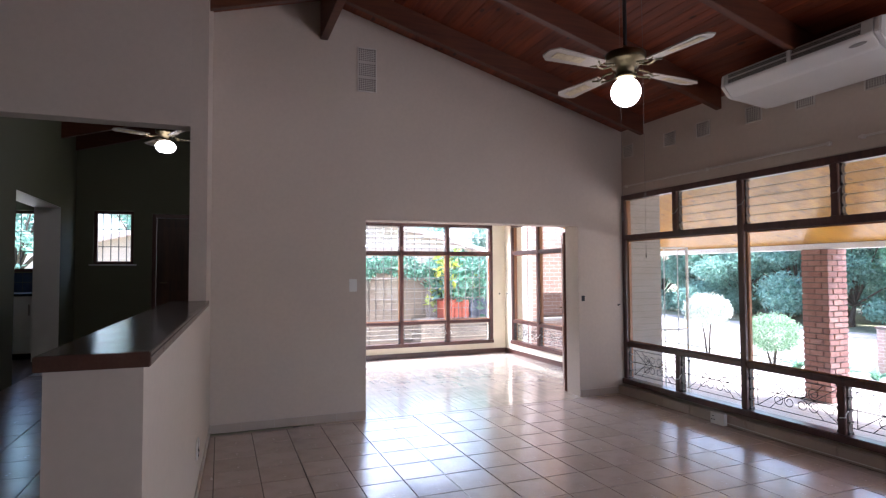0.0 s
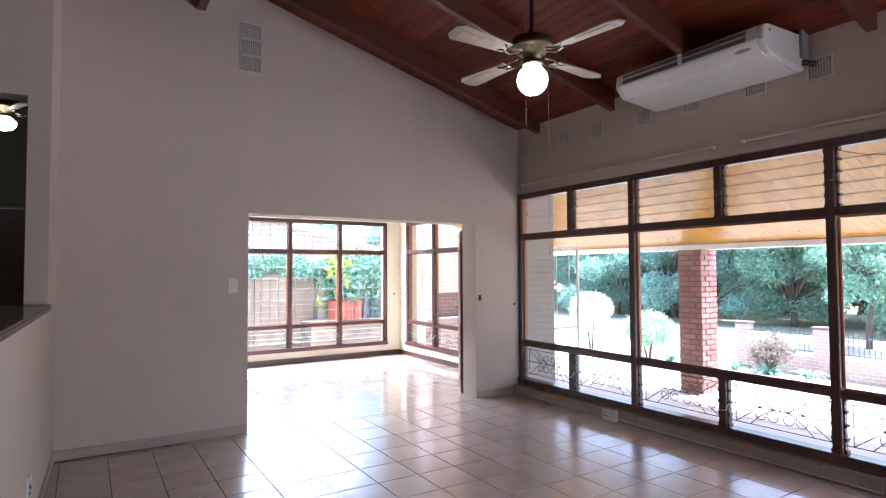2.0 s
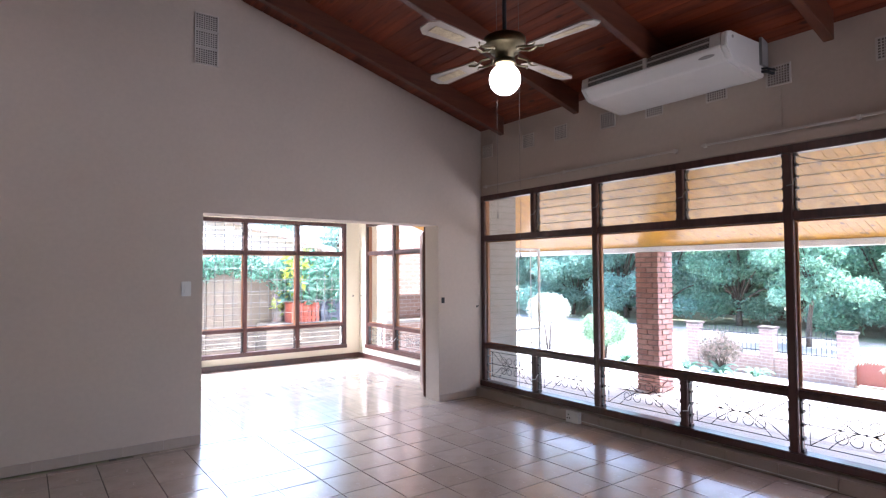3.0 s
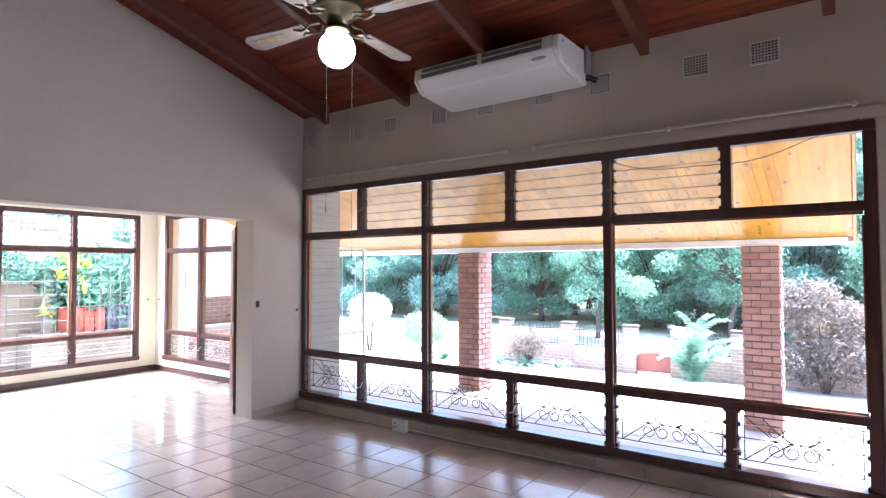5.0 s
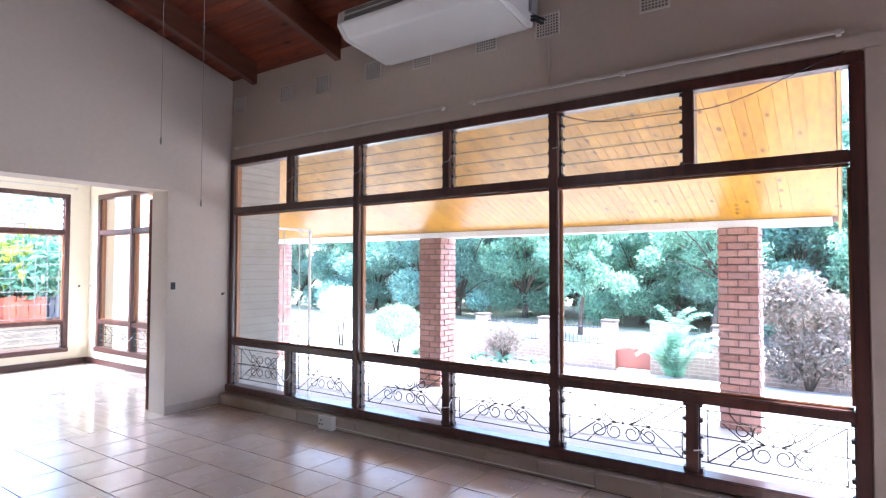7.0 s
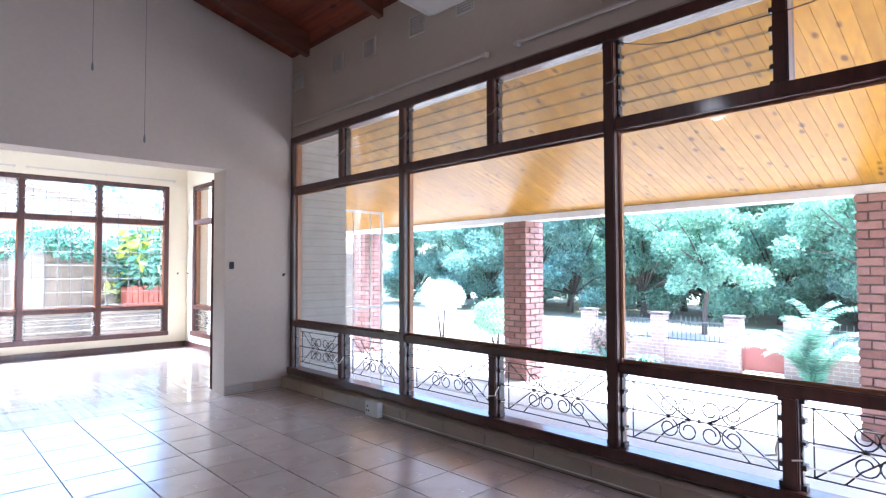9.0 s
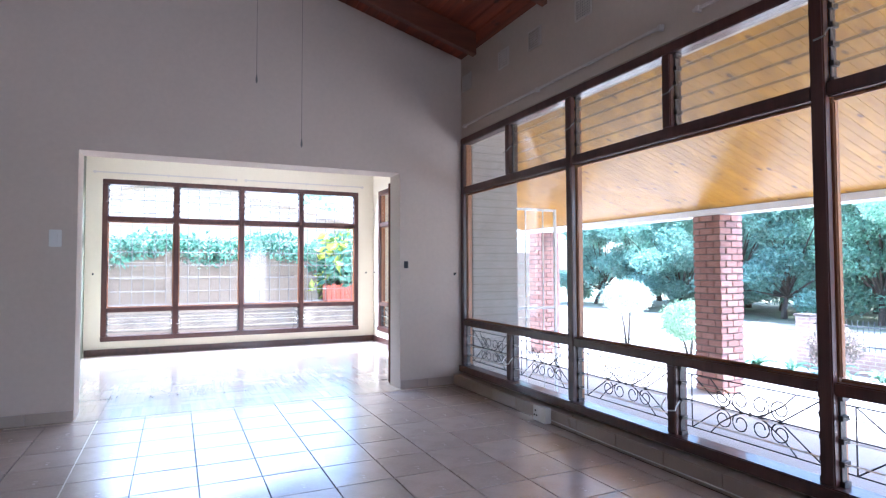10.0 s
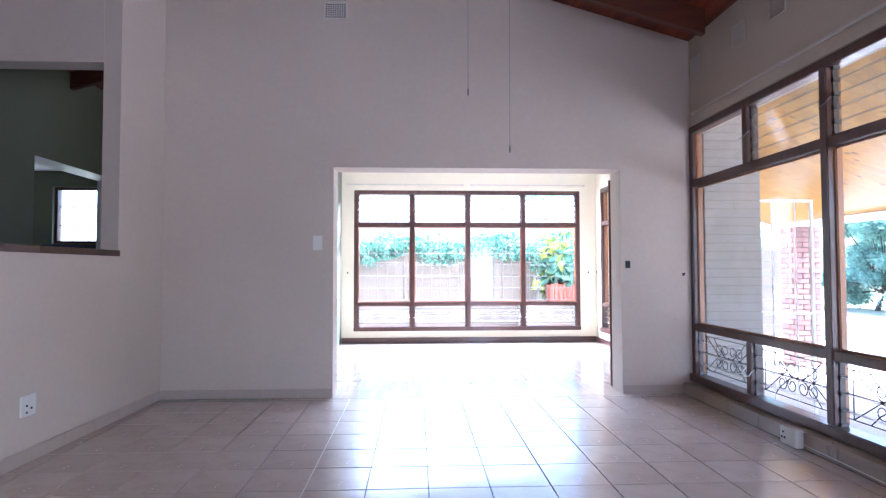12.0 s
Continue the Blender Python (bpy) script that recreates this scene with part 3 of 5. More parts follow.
def fireplace():
    """Built-in outdoor fireplace: brick base, slab, shaded hearth and a broad brick chimney breast."""
    e = thing("braai", "outdoor brick fireplace with a broad chimney breast", "fireplace", (6.52, 11.2, GZ))
    boxpart("base", (0, 1.9, 0.05, 0.8, 0, 0.9), M_BRICKTEX, e, bevel=0.006)
    boxpart("hearth_slab", (-0.04, 1.94, -0.06, 0.8, 0.9, 0.97), M_CONC, e, bevel=0.006)
    for x in (0, 1.68):
        boxpart("side_pier", (x, x + 0.22, 0.0, 0.8, 0.97, 1.52), M_BRICKTEX, e, bevel=0.006)
    boxpart("hearth_back", (0.22, 1.68, 0.6, 0.8, 0.97, 1.52), M_BRICKTEX, e)
    boxpart("chimney_breast", (0, 1.9, 0.0, 0.8, 1.52, 3.3), M_BRICKTEX, e, "pink brick chimney breast", bevel=0.006)
    tagged(boxpart("garden_wall", (5.6, 6.5, 11.35, 11.55, GZ, 2.6), M_FLAT, bevel=0.01), "white plastered wall beside the fireplace", "wall", kind="structure")


def bricktex():
    m, nt, p = nodes_of("brick_wall_far")
    b = nt.nodes.new("ShaderNodeTexBrick")
    tc = nt.nodes.new("ShaderNodeTexCoord")
    sx = nt.nodes.new("ShaderNodeSeparateXYZ")
    cb = nt.nodes.new("ShaderNodeCombineXYZ")
    ad = nt.nodes.new("ShaderNodeMath")
    nt.links.new(tc.outputs["Object"], sx.inputs[0])
    nt.links.new(sx.outputs[0], ad.inputs[0])
    nt.links.new(sx.outputs[1], ad.inputs[1])
    nt.links.new(ad.outputs[0], cb.inputs[0])
    nt.links.new(sx.outputs[2], cb.inputs[1])
    nt.links.new(cb.outputs[0], b.inputs["Vector"])
    b.inputs["Color1"].default_value, b.inputs["Color2"].default_value, b.inputs["Mortar"].default_value = (0.48, 0.335, 0.285, 1), (0.40, 0.27, 0.235, 1), (0.58, 0.52, 0.47, 1)
    b.inputs["Scale"].default_value, b.inputs["Brick Width"].default_value, b.inputs["Row Height"].default_value, b.inputs["Mortar Size"].default_value = 1.0, 0.23, 0.086, 0.008
    g = noise_tex(nt, coords(nt), 14)
    nt.links.new(mixc(nt, b.outputs["Color"], (0.36, 0.21, 0.18), ramp(nt, g, [(0.45, (0, 0, 0)), (0.8, (0.5, 0.5, 0.5))])), p.inputs["Base Color"])
    p.inputs["Roughness"].default_value = 0.85
    bump(nt, p, b.outputs["Fac"], -0.4, 0.006)
    return m


M_BRICKTEX = bricktex()


# ---------- plants ----------
def leaf_material(name, a, b, trans=0.25):
    m, nt, p = nodes_of(name)
    c = ramp(nt, island(nt), [(0.0, a), (0.55, b), (1.0, tuple(min(1, k * 1.5) for k in b))])
    g = noise_tex(nt, coords(nt), 1.2)
    c = mixc(nt, c, tuple(k * 0.75 for k in a), ramp(nt, g, [(0.4, (0, 0, 0)), (0.75, (0.6, 0.6, 0.6))]))
    nt.links.new(c, p.inputs["Base Color"])
    p.inputs["Roughness"].default_value = 0.45
    tr = nt.nodes.new("ShaderNodeBsdfTranslucent")
    nt.links.new(c, tr.inputs[0])
    mx = nt.nodes.new("ShaderNodeMixShader")
    mx.inputs[0].default_value = trans
    nt.links.new(p.outputs[0], mx.inputs[1])
    nt.links.new(tr.outputs[0], mx.inputs[2])
    nt.links.new(mx.outputs[0], nt.nodes["Material Output"].inputs[0])
    return m


M_LEAF = leaf_material("tree_leaves", (0.17, 0.32, 0.26), (0.31, 0.50, 0.41), 0.5)
M_LEAF_B = leaf_material("tree_leaves_light", (0.16, 0.31, 0.22), (0.32, 0.52, 0.37), 0.5)
M_BALL = leaf_material("topiary_leaves", (0.14, 0.28, 0.15), (0.34, 0.48, 0.30))
M_BALL_W = leaf_material("topiary_leaves_pale", (0.40, 0.46, 0.36), (0.62, 0.64, 0.55))
M_VINE = leaf_material("creeper_leaves", (0.05, 0.15, 0.10), (0.10, 0.25, 0.17))
M_YEL = leaf_material("yellow_leaves", (0.10, 0.19, 0.03), (0.34, 0.38, 0.05))
M_RED = leaf_material("croton_leaves", (0.13, 0.14, 0.11), (0.31, 0.24, 0.20), 0.4)
M_BARK = plain("bark", (0.11, 0.085, 0.065), 0.9, vary=0.3, scale=5, fine=30, bumpy=0.8)


def leaf_mesh(blobs, n, size, material, rng, shell=0.55, long=1.9, droop=0.0):
    """Many small folded leaves scattered through lumpy blobs (centre, radii)."""
    wts = np.array([b[1][0] * b[1][1] for b in blobs])
    pick = rng.choice(len(blobs), n, p=wts / wts.sum())
    c = np.array([b[0] for b in blobs])[pick]
    r = np.array([b[1] for b in blobs])[pick]
    d = rng.normal(size=(n, 3))
    d /= np.linalg.norm(d, axis=1)[:, None]
    rad = shell + (1 - shell) * rng.random(n) ** 0.6
    pos = c + d * r * (rad * (1 + 0.12 * rng.normal(size=n)))[:, None]
    u = rng.normal(size=(n, 3)) + d * 0.6
    u[:, 2] -= droop
    u /= np.linalg.norm(u, axis=1)[:, None]
    w = np.cross(u, rng.normal(size=(n, 3)))
    w /= np.linalg.norm(w, axis=1)[:, None]
    s = size * (0.6 + 0.8 * rng.random(n))[:, None]
    nrm = np.cross(u, w)
    base, tip = pos - u * s * long / 2, pos + u * s * long / 2
    left, right = pos + w * s * 0.42 + nrm * s * 0.15, pos - w * s * 0.42 + nrm * s * 0.15
    verts = np.stack([base, left, tip, right], 1).reshape(-1, 3)
    idx = np.arange(n)[:, None] * 4
    tri = np.concatenate([idx + [[0, 1, 2]], idx + [[0, 2, 3]]], 1).reshape(-1, 3)
    me = bpy.data.meshes.new("leaves")
    me.from_pydata(verts.tolist(), [], tri.tolist())
    me.materials.append(material)
    return me


def tree(at, height, spread, seed, material=None, n=7000, leaf=0.11, low=0.25):
    rng = np.random.default_rng(seed)
    e = thing("tree", "broad leafy green garden tree with dark trunk", "tree", at, group="trees beyond the boundary")
    bm = bmesh.new()
    th = height * (low + 0.12)
    lean = rng.normal(size=2) * 0.25
    top = Vector((lean[0], lean[1], th))
    tube(bm, [(0, 0, -0.1), (lean[0] * 0.3, lean[1] * 0.2, th * 0.5), top], [0.022 * height, 0.016 * height, 0.011 * height], 8)
    part("trunk", bm, M_BARK, e, smooth=True)
    blobs = []
    bm = bmesh.new()
    k = 26
    for i in range(k):
        a = 2 * math.pi * i / k + rng.random() * 0.5
        rr = spread * (0.2 + 0.85 * rng.random())
        z = height * (low + 0.08 + (0.84 - low) * rng.random())
        p = Vector((rr * math.cos(a), rr * math.sin(a), z))
        tube(bm, [top, (top + p) / 2 + Vector((0, 0, 0.2)), p], [0.008 * height, 0.005 * height, 0.002 * height], 6)
        q = spread * (0.20 + 0.17 * rng.random())
        blobs.append(((p.x, p.y, p.z), (q, q, q * 0.72)))
    blobs.append(((0, 0, height * 0.86), (spread * 0.5, spread * 0.5, height * 0.14)))
    part("limbs", bm, M_BARK, e, smooth=True)
    crown = new("crown", leaf_mesh(blobs, n, leaf, material or M_LEAF, rng, 0.25))
    crown.parent = e
    return e


def topiary(at, r, rz_, stem, seed, label, material):
    rng = np.random.default_rng(seed)
    e = thing("topiary_bush", label, "bush", at)
    bm = bmesh.new()
    for a in (0.3, 2.2, 4.4):
        tube(bm, [(0.04 * math.cos(a), 0.04 * math.sin(a), -0.05), (0.1 * math.cos(a), 0.1 * math.sin(a), stem * 0.6), (0.3 * r * math.cos(a), 0.3 * r * math.sin(a), stem + 0.15)], [0.035, 0.028, 0.015], 6)
    part("stem", bm, M_BARK, e, smooth=True)
    crown = new("crown", leaf_mesh([((0, 0, stem + rz_), (r, r, rz_))], 6500, 0.038, material, rng, 0.86, 1.5))
    crown.parent = e


def shrub(at, r, h, seed, material, n, leaf, name, label, long=2.2):
    rng = np.random.default_rng(seed)
    e = thing(name, label, "shrub", at)
    bm = bmesh.new()
    blobs = []
    for i in range(9):
        a = 2 * math.pi * i / 9 + rng.random() * 0.6
        q = r * (0.2 + 0.55 * rng.random())
        p = Vector((q * math.cos(a), q * math.sin(a), h * (0.22 + 0.63 * rng.random())))
        tube(bm, [(0.03 * math.cos(a), 0.03 * math.sin(a), -0.05), (p.x * 0.4, p.y * 0.4, p.z * 0.55), p], [0.025, 0.016, 0.007], 5)
        s = r * (0.34 + 0.16 * rng.random())
        blobs.append(((p.x, p.y, p.z), (s, s, s)))
    part("stems", bm, M_BARK, e, smooth=True)
    f = new("foliage", leaf_mesh(blobs, n, leaf, material, rng, 0.35, long))
    f.parent = e


def fronds(at, n, length, seed, material, name, label, category, up=0.9):
    """Arching fronds with rows of narrow leaflets."""
    rng = np.random.default_rng(seed)
    e = thing(name, label, category, at)
    for i in range(n):
        a = 2 * math.pi * i / n + rng.random()
        L = length * (0.7 + 0.5 * rng.random())
        e0 = up * (0.55 + 0.6 * rng.random())
        bm = bmesh.new()
        pts = []
        for k in range(9):
            s = k / 8
            el = e0 - 1.5 * s * s
            prev = pts[-1] if pts else Vector((0, 0, 0))
            pts.append(prev + Vector((math.cos(a) * math.cos(el), math.sin(a) * math.cos(el), math.sin(el))) * (L / 8 if k else 0.02))
        tube(bm, pts, [0.012 * (1 - 0.8 * k / 8) for k in range(9)], 4)
        side = Vector((-math.sin(a), math.cos(a), 0))
        for k in range(1, 9):
            for m in (0.0, 0.25, 0.5, 0.75):
                p = pts[k - 1].lerp(pts[k], m)
                for sg in (1, -1):
                    w = (side * sg + (pts[k] - pts[k - 1]).normalized() * 0.7).normalized() * L * 0.2 * (1 - 0.6 * k / 8) + Vector((0, 0, -0.05 * L))
                    t = (pts[k] - pts[k - 1]).normalized() * 0.011
                    bm.faces.new([bm.verts.new(p - t), bm.verts.new(p + t), bm.verts.new(p + w * 0.6 + t), bm.verts.new(p + w), bm.verts.new(p + w * 0.6 - t)])
        part("frond", bm, material, e)


for yy in (6.27, 1.865, 10.27):
    pillar(yy)
courses_wall()
white_gate()
fireplace()

# boundary wall with piers, railings and a red gate
WB = 16.1
GB = ground_z(WB)


def boundary():
    piers = [-4.6, -2.5, -0.4, 1.7, 3.2, 4.62, 5.85, 7.65, 9.7]
    w = thing("boundary_wall", "low red brick boundary wall with piers and railings", "wall", (WB, 0, GB))
    for y in piers:
        boxpart("pier", (-0.17, 0.17, y - 0.17, y + 0.17, -0.1, 1.22), M_BRICKTEX, w, bevel=0.01)
        boxpart("pier_cap", (-0.2, 0.2, y - 0.2, y + 0.2, 1.22, 1.28), M_MORTAR, w, bevel=0.01)
    for a, b in zip(piers, piers[1:]):
        if a == 4.62:
            continue
        boxpart("wall_panel", (-0.11, 0.11, a + 0.17, b - 0.17, -0.1, 0.5), M_BRICKTEX, w, bevel=0.01)
        bm = bmesh.new()
        for z in (0.62, 1.05):
            bx(bm, -0.015, 0.015, a + 0.17, b - 0.17, z, z + 0.03)
        k = int((b - a - 0.34) / 0.11)
        for i in range(k):
            y = a + 0.17 + (i + 0.5) * (b - a - 0.34) / k
            tube(bm, [(0, y, 0.5), (0, y, 1.2)], 0.009, 4)
        part("railing", bm, M_IRONB, w, "dark steel railing")
    g = thing("red_gate", "solid red painted metal gate between brick piers", "gate", (WB, 4.8, GB))
    boxpart("panel", (-0.02, 0.02, 0.0, 0.88, 0.06, 0.62), plain("red_paint", (0.40, 0.12, 0.095), 0.45, vary=0.12), g, bevel=0.005)
    for y in (0.0, 0.84):
        boxpart("stile", (-0.03, 0.03, y, y + 0.04, 0.04, 0.68), bpy.data.materials["red_paint"], g)


M_IRONB = plain("railing_steel", (0.10, 0.11, 0.11), 0.5, metal=0.3, vary=0.15)
boundary()

topiary((14.0, 13.5, ground_z(14)), 0.62, 0.44, 0.88, 3, "wide rounded pale clipped topiary bush in sunlight", M_BALL_W)
topiary((13.8, 11.15, ground_z(13.8)), 0.60, 0.47, 0.36, 4, "round clipped green topiary ball on short stems", M_BALL)
fronds((15.2, 4.05, ground_z(15.2)), 44, 1.65, 5, M_LEAF_B, "palm_bush", "bushy green palm with arching fronds", "palm", 1.7)
shrub((15.5, 1.45, ground_z(15.5)), 1.2, 2.7, 6, M_RED, 11000, 0.055, "croton_bush", "reddish leaved croton bush in the garden", 2.0)
shrub((14.6, 8.15, ground_z(14.6)), 0.6, 1.15, 7, M_RED, 2600, 0.045, "croton_bush", "small purple leaved shrub before the wall", 2.0)
for i, (x, y) in enumerate(((14.2, 8.0), (14.3, 8.9), (14.0, 9.5), (13.7, 10.4), (14.8, 7.4))):
    fronds((x, y, ground_z(x)), 14, 0.5, 20 + i, M_LEAF_B, "grass_clump", "clump of arching green garden grass", "plant", 1.0)

tr_rng = random.Random(11)
for i in range(48):
    y = -18 + (i % 16) * 3.4 + tr_rng.uniform(-0.9, 0.9)
    row = i // 16
    x = 27.5 + row * 5.0 + tr_rng.uniform(-1.4, 1.4) + (3.0 if y > 8 else 0.0)
    tree((x, y, ground_z(x) - 0.05), tr_rng.uniform(6.4, 8.4) + row * 2.4, tr_rng.uniform(2.7, 3.5), 100 + i, M_LEAF if tr_rng.random() < 0.6 else M_LEAF_B, (34000, 18000, 9000)[row], (0.105, 0.15, 0.19)[row], (0.02, 0.0, 0.0)[row])
for i, (x, y, h) in enumerate(((23.4, 9.5, 5.2), (23.5, 4.6, 5.6), (23.5, -1.0, 5.8))):
    tree((x, y, ground_z(x) - 0.05), h, 2.1, 300 + i, M_LEAF_B, 15000, 0.075, 0.28)

# ---------- yard behind the sun room ----------
YW = 14.3
M_PLASTER = plain("neighbour_plaster", (0.36, 0.31, 0.24), 0.85, vary=0.08, scale=0.6, fine=14, bumpy=0.2)
M_PRECAST = plain("precast_panel", (0.15, 0.12, 0.09), 0.85, vary=0.12, scale=1.5, fine=20, bumpy=0.3)


def yard_wall():
    w = thing("yard_wall", "tan precast concrete panel wall with posts", "wall", (-1.0, YW, GZ))
    for i in range(8):
        boxpart("post", (i * 1.55 - 0.06, i * 1.55 + 0.06, -0.06, 0.06, 0, 2.15), M_PRECAST, w, bevel=0.008)
        for k in range(7):
            boxpart("panel", (i * 1.55 + 0.06, i * 1.55 + 1.49, -0.025, 0.025, k * 0.3, k * 0.3 + 0.292), M_PRECAST, w, bevel=0.006)
    rng = np.random.default_rng(50)
    blobs = [((0.5 + i * 0.55, -0.1, 2.12 + 0.12 * math.sin(i * 1.7)), (0.5, 0.3, 0.27 + 0.1 * math.sin(i * 2.3))) for i in range(20)]
    c = tagged(new("creeper_hedge", leaf_mesh(blobs, 11000, 0.055, M_VINE, rng, 0.4, 2.0)), "dense green creeper growing along the wall top", "creeper")
    c.matrix_world = pose(-1.0, YW, GZ)


yard_wall()
tagged(boxpart("yard_paving", (-6, 5.2, BACK + 0.26, 20, GZ - 0.1, GZ + 0.01), M_CONC), "pale yard paving behind the house", "pavement", kind="structure")


def planter(at, mat_, label):
    e = thing("planter_box", label, "planter", at, group="slatted planters")
    for k in range(7):
        boxpart("slat", (k * 0.1, k * 0.1 + 0.085, 0, 0.025, 0.0, 0.47 + 0.03 * (k % 2)), mat_, e, bevel=0.004)
    for k in range(7):
        boxpart("slat", (k * 0.1, k * 0.1 + 0.085, 0.45, 0.475, 0.0, 0.47), mat_, e, bevel=0.004)
    for x in (0.0, 0.66):
        boxpart("end_board", (x, x + 0.025, 0.026, 0.449, 0.0, 0.45), mat_, e)
    for z in (0.08, 0.34):
        boxpart("batten", (0.0, 0.69, -0.02, -0.001, z, z + 0.06), mat_, e, bevel=0.003)


tagged(boxpart("planter_ledge", (4.7, 7.3, 13.45, 14.22, GZ + 0.01, 0.37), M_PRECAST, bevel=0.01), "tan concrete ledge under the planters", "ledge", kind="structure")
planter((5.34, 13.55, 0.371), plain("planter_red", (0.42, 0.10, 0.06), 0.6, vary=0.15), "red painted slatted wooden planter box")
planter((6.1, 13.6, 0.371), plain("planter_grey", (0.10, 0.12, 0.16), 0.6, vary=0.15), "dark blue grey slatted wooden planter box")
shrub((5.75, 14.1, 0.42), 0.75, 1.65, 61, M_YEL, 420, 0.13, "yellow_shrub", "yellow green broad leaved shrub by the planters", 2.0)
shrub((5.95, 14.1, 0.42), 1.1, 1.35, 62, M_VINE, 1700, 0.12, "green_shrub", "dark green broad leaved shrub behind planters", 2.0)


def neighbour():
    e = thing("neighbour_house", "neighbouring gabled house with pale walls and roof", "house", (-4.0, 20.0, GZ))
    boxpart("wall", (0, 13, 0, 6, 0, 2.9), M_PLASTER, e)
    bm = bmesh.new()
    for s in (0, 1):
        a, b = ((-0.4, 6.6), (6.6, 13.4))[s]
        v = bx(bm, a, b, -0.4, 6.4, 2.75, 2.9)
        for k in v:
            k.co.z += 1.75 - abs(k.co.x - 6.6) * 0.26
    part("roof", bm, M_ROOF2, e, "grey brown tiled gable roof")
    bm = bmesh.new()
    v = [bm.verts.new(c) for c in ((0, 0.002, 2.9), (13, 0.002, 2.9), (6.6, 0.002, 4.55), (0, 0.2, 2.9), (13, 0.2, 2.9), (6.6, 0.2, 4.55))]
    for f in ((0, 1, 2), (5, 4, 3), (0, 3, 4, 1), (1, 4, 5, 2), (2, 5, 3, 0)):
        bm.faces.new([v[i] for i in f])
    part("gable", bm, M_PLASTER, e)
    for x in (2.4, 8.4):
        w = boxpart("window", (x, x + 1.4, -0.03, 0.01, 1.3, 2.4), M_FRAME, e)
        boxpart("window_pane", (x + 0.08, x + 1.32, -0.04, -0.031, 1.38, 2.32), M_DARKHOLE, w)


M_ROOF2 = plain("roof_tile_grey", (0.42, 0.36, 0.32), 0.8, vary=0.15, scale=3)
neighbour()
for i, (x, y) in enumerate(((-7, 27), (-2.5, 28.5), (3, 28), (8, 27), (12.5, 25), (12.5, 20.5))):
    tree((x, y, GZ), tr_rng.uniform(5.5, 7.5), 2.6, 400 + i, M_LEAF, 6000, 0.13, 0.15)

# ---------- main room, fixed parts ----------
def joints_floor(x0, x1, y0, y1, z, parent, ox, oy, p, q, ylim, xlim, material, stuff_name):
    """Tiles p by q with open joints: whole ones as pieces, the far rest in one mesh."""
    rest = bmesh.new()
    bm = bmesh.new()
    g = 0.0035
    bx(bm, -p / 2 + g, p / 2 - g, -q / 2 + g, q / 2 - g, -0.012, 0)
    me = mesh_of(bm, material, bevel=0.0018)
    i0, i1 = math.floor((x0 - ox) / p), math.ceil((x1 - ox) / p)
    j0, j1 = math.floor((y0 - oy) / q), math.ceil((y1 - oy) / q)
    for i in range(i0, i1):
        for j in range(j0, j1):
            a, b, c, d = ox + i * p, ox + (i + 1) * p, oy + j * q, oy + (j + 1) * q
            whole = a >= x0 - 0.001 and b <= x1 + 0.001 and c >= y0 - 0.001 and d <= y1 + 0.001
            if whole and c >= ylim and a >= xlim:
                o = new("tile", me)
                o.parent = parent
                o.matrix_local = pose((a + b) / 2, (c + d) / 2, z + random.uniform(-0.0004, 0.0004), random.uniform(-0.07, 0.07), random.uniform(-0.07, 0.07))
            else:
                a, b, c, d = max(a, x0), min(b, x1), max(c, y0), min(d, y1)
                if b - a > 0.02 and d - c > 0.02:
                    bx(rest, a + g, b - g, c + g, d - g, z - 0.012, z)
    r = part(stuff_name, rest, material, parent)
    r["kind"] = "stuff"


def tile_material(name, a, b, rough=0.13):
    m, nt, p = nodes_of(name)
    v = coords(nt)
    r = ramp(nt, rnd(nt), [(0.0, a), (1.0, b)])
    s = noise_tex(nt, v, 5, 4)
    g = noise_tex(nt, v, 55, 4)
    c = mixc(nt, r, tuple(k * 0.78 for k in a), ramp(nt, s, [(0.45, (0, 0, 0)), (0.75, (0.6, 0.6, 0.6))]))
    c = mixc(nt, c, tuple(min(1, k * 1.15) for k in b), ramp(nt, g, [(0.5, (0, 0, 0)), (0.8, (0.4, 0.4, 0.4))]))
    nt.links.new(c, p.inputs["Base Color"])
    mr = nt.nodes.new("ShaderNodeMapRange")
    mr.inputs["To Min"].default_value, mr.inputs["To Max"].default_value = rough * 0.75, rough * 1.5
    nt.links.new(s, mr.inputs[0])
    nt.links.new(mr.outputs[0], p.inputs["Roughness"])
    p.inputs["Coat Weight"].default_value, p.inputs["Coat Roughness"].default_value = 0.8, 0.22
    bump(nt, p, s, 0.03, 0.01)
    return m


M_TILE = tile_material("floor_tile_beige", (0.46, 0.37, 0.325), (0.53, 0.43, 0.38), 0.22)


# brown-grey tone paints the shade inside the vent holes
M_VENT_SHADE = plain("vent_hole_shade", (0.16, 0.14, 0.12), 0.9, bumpy=0)


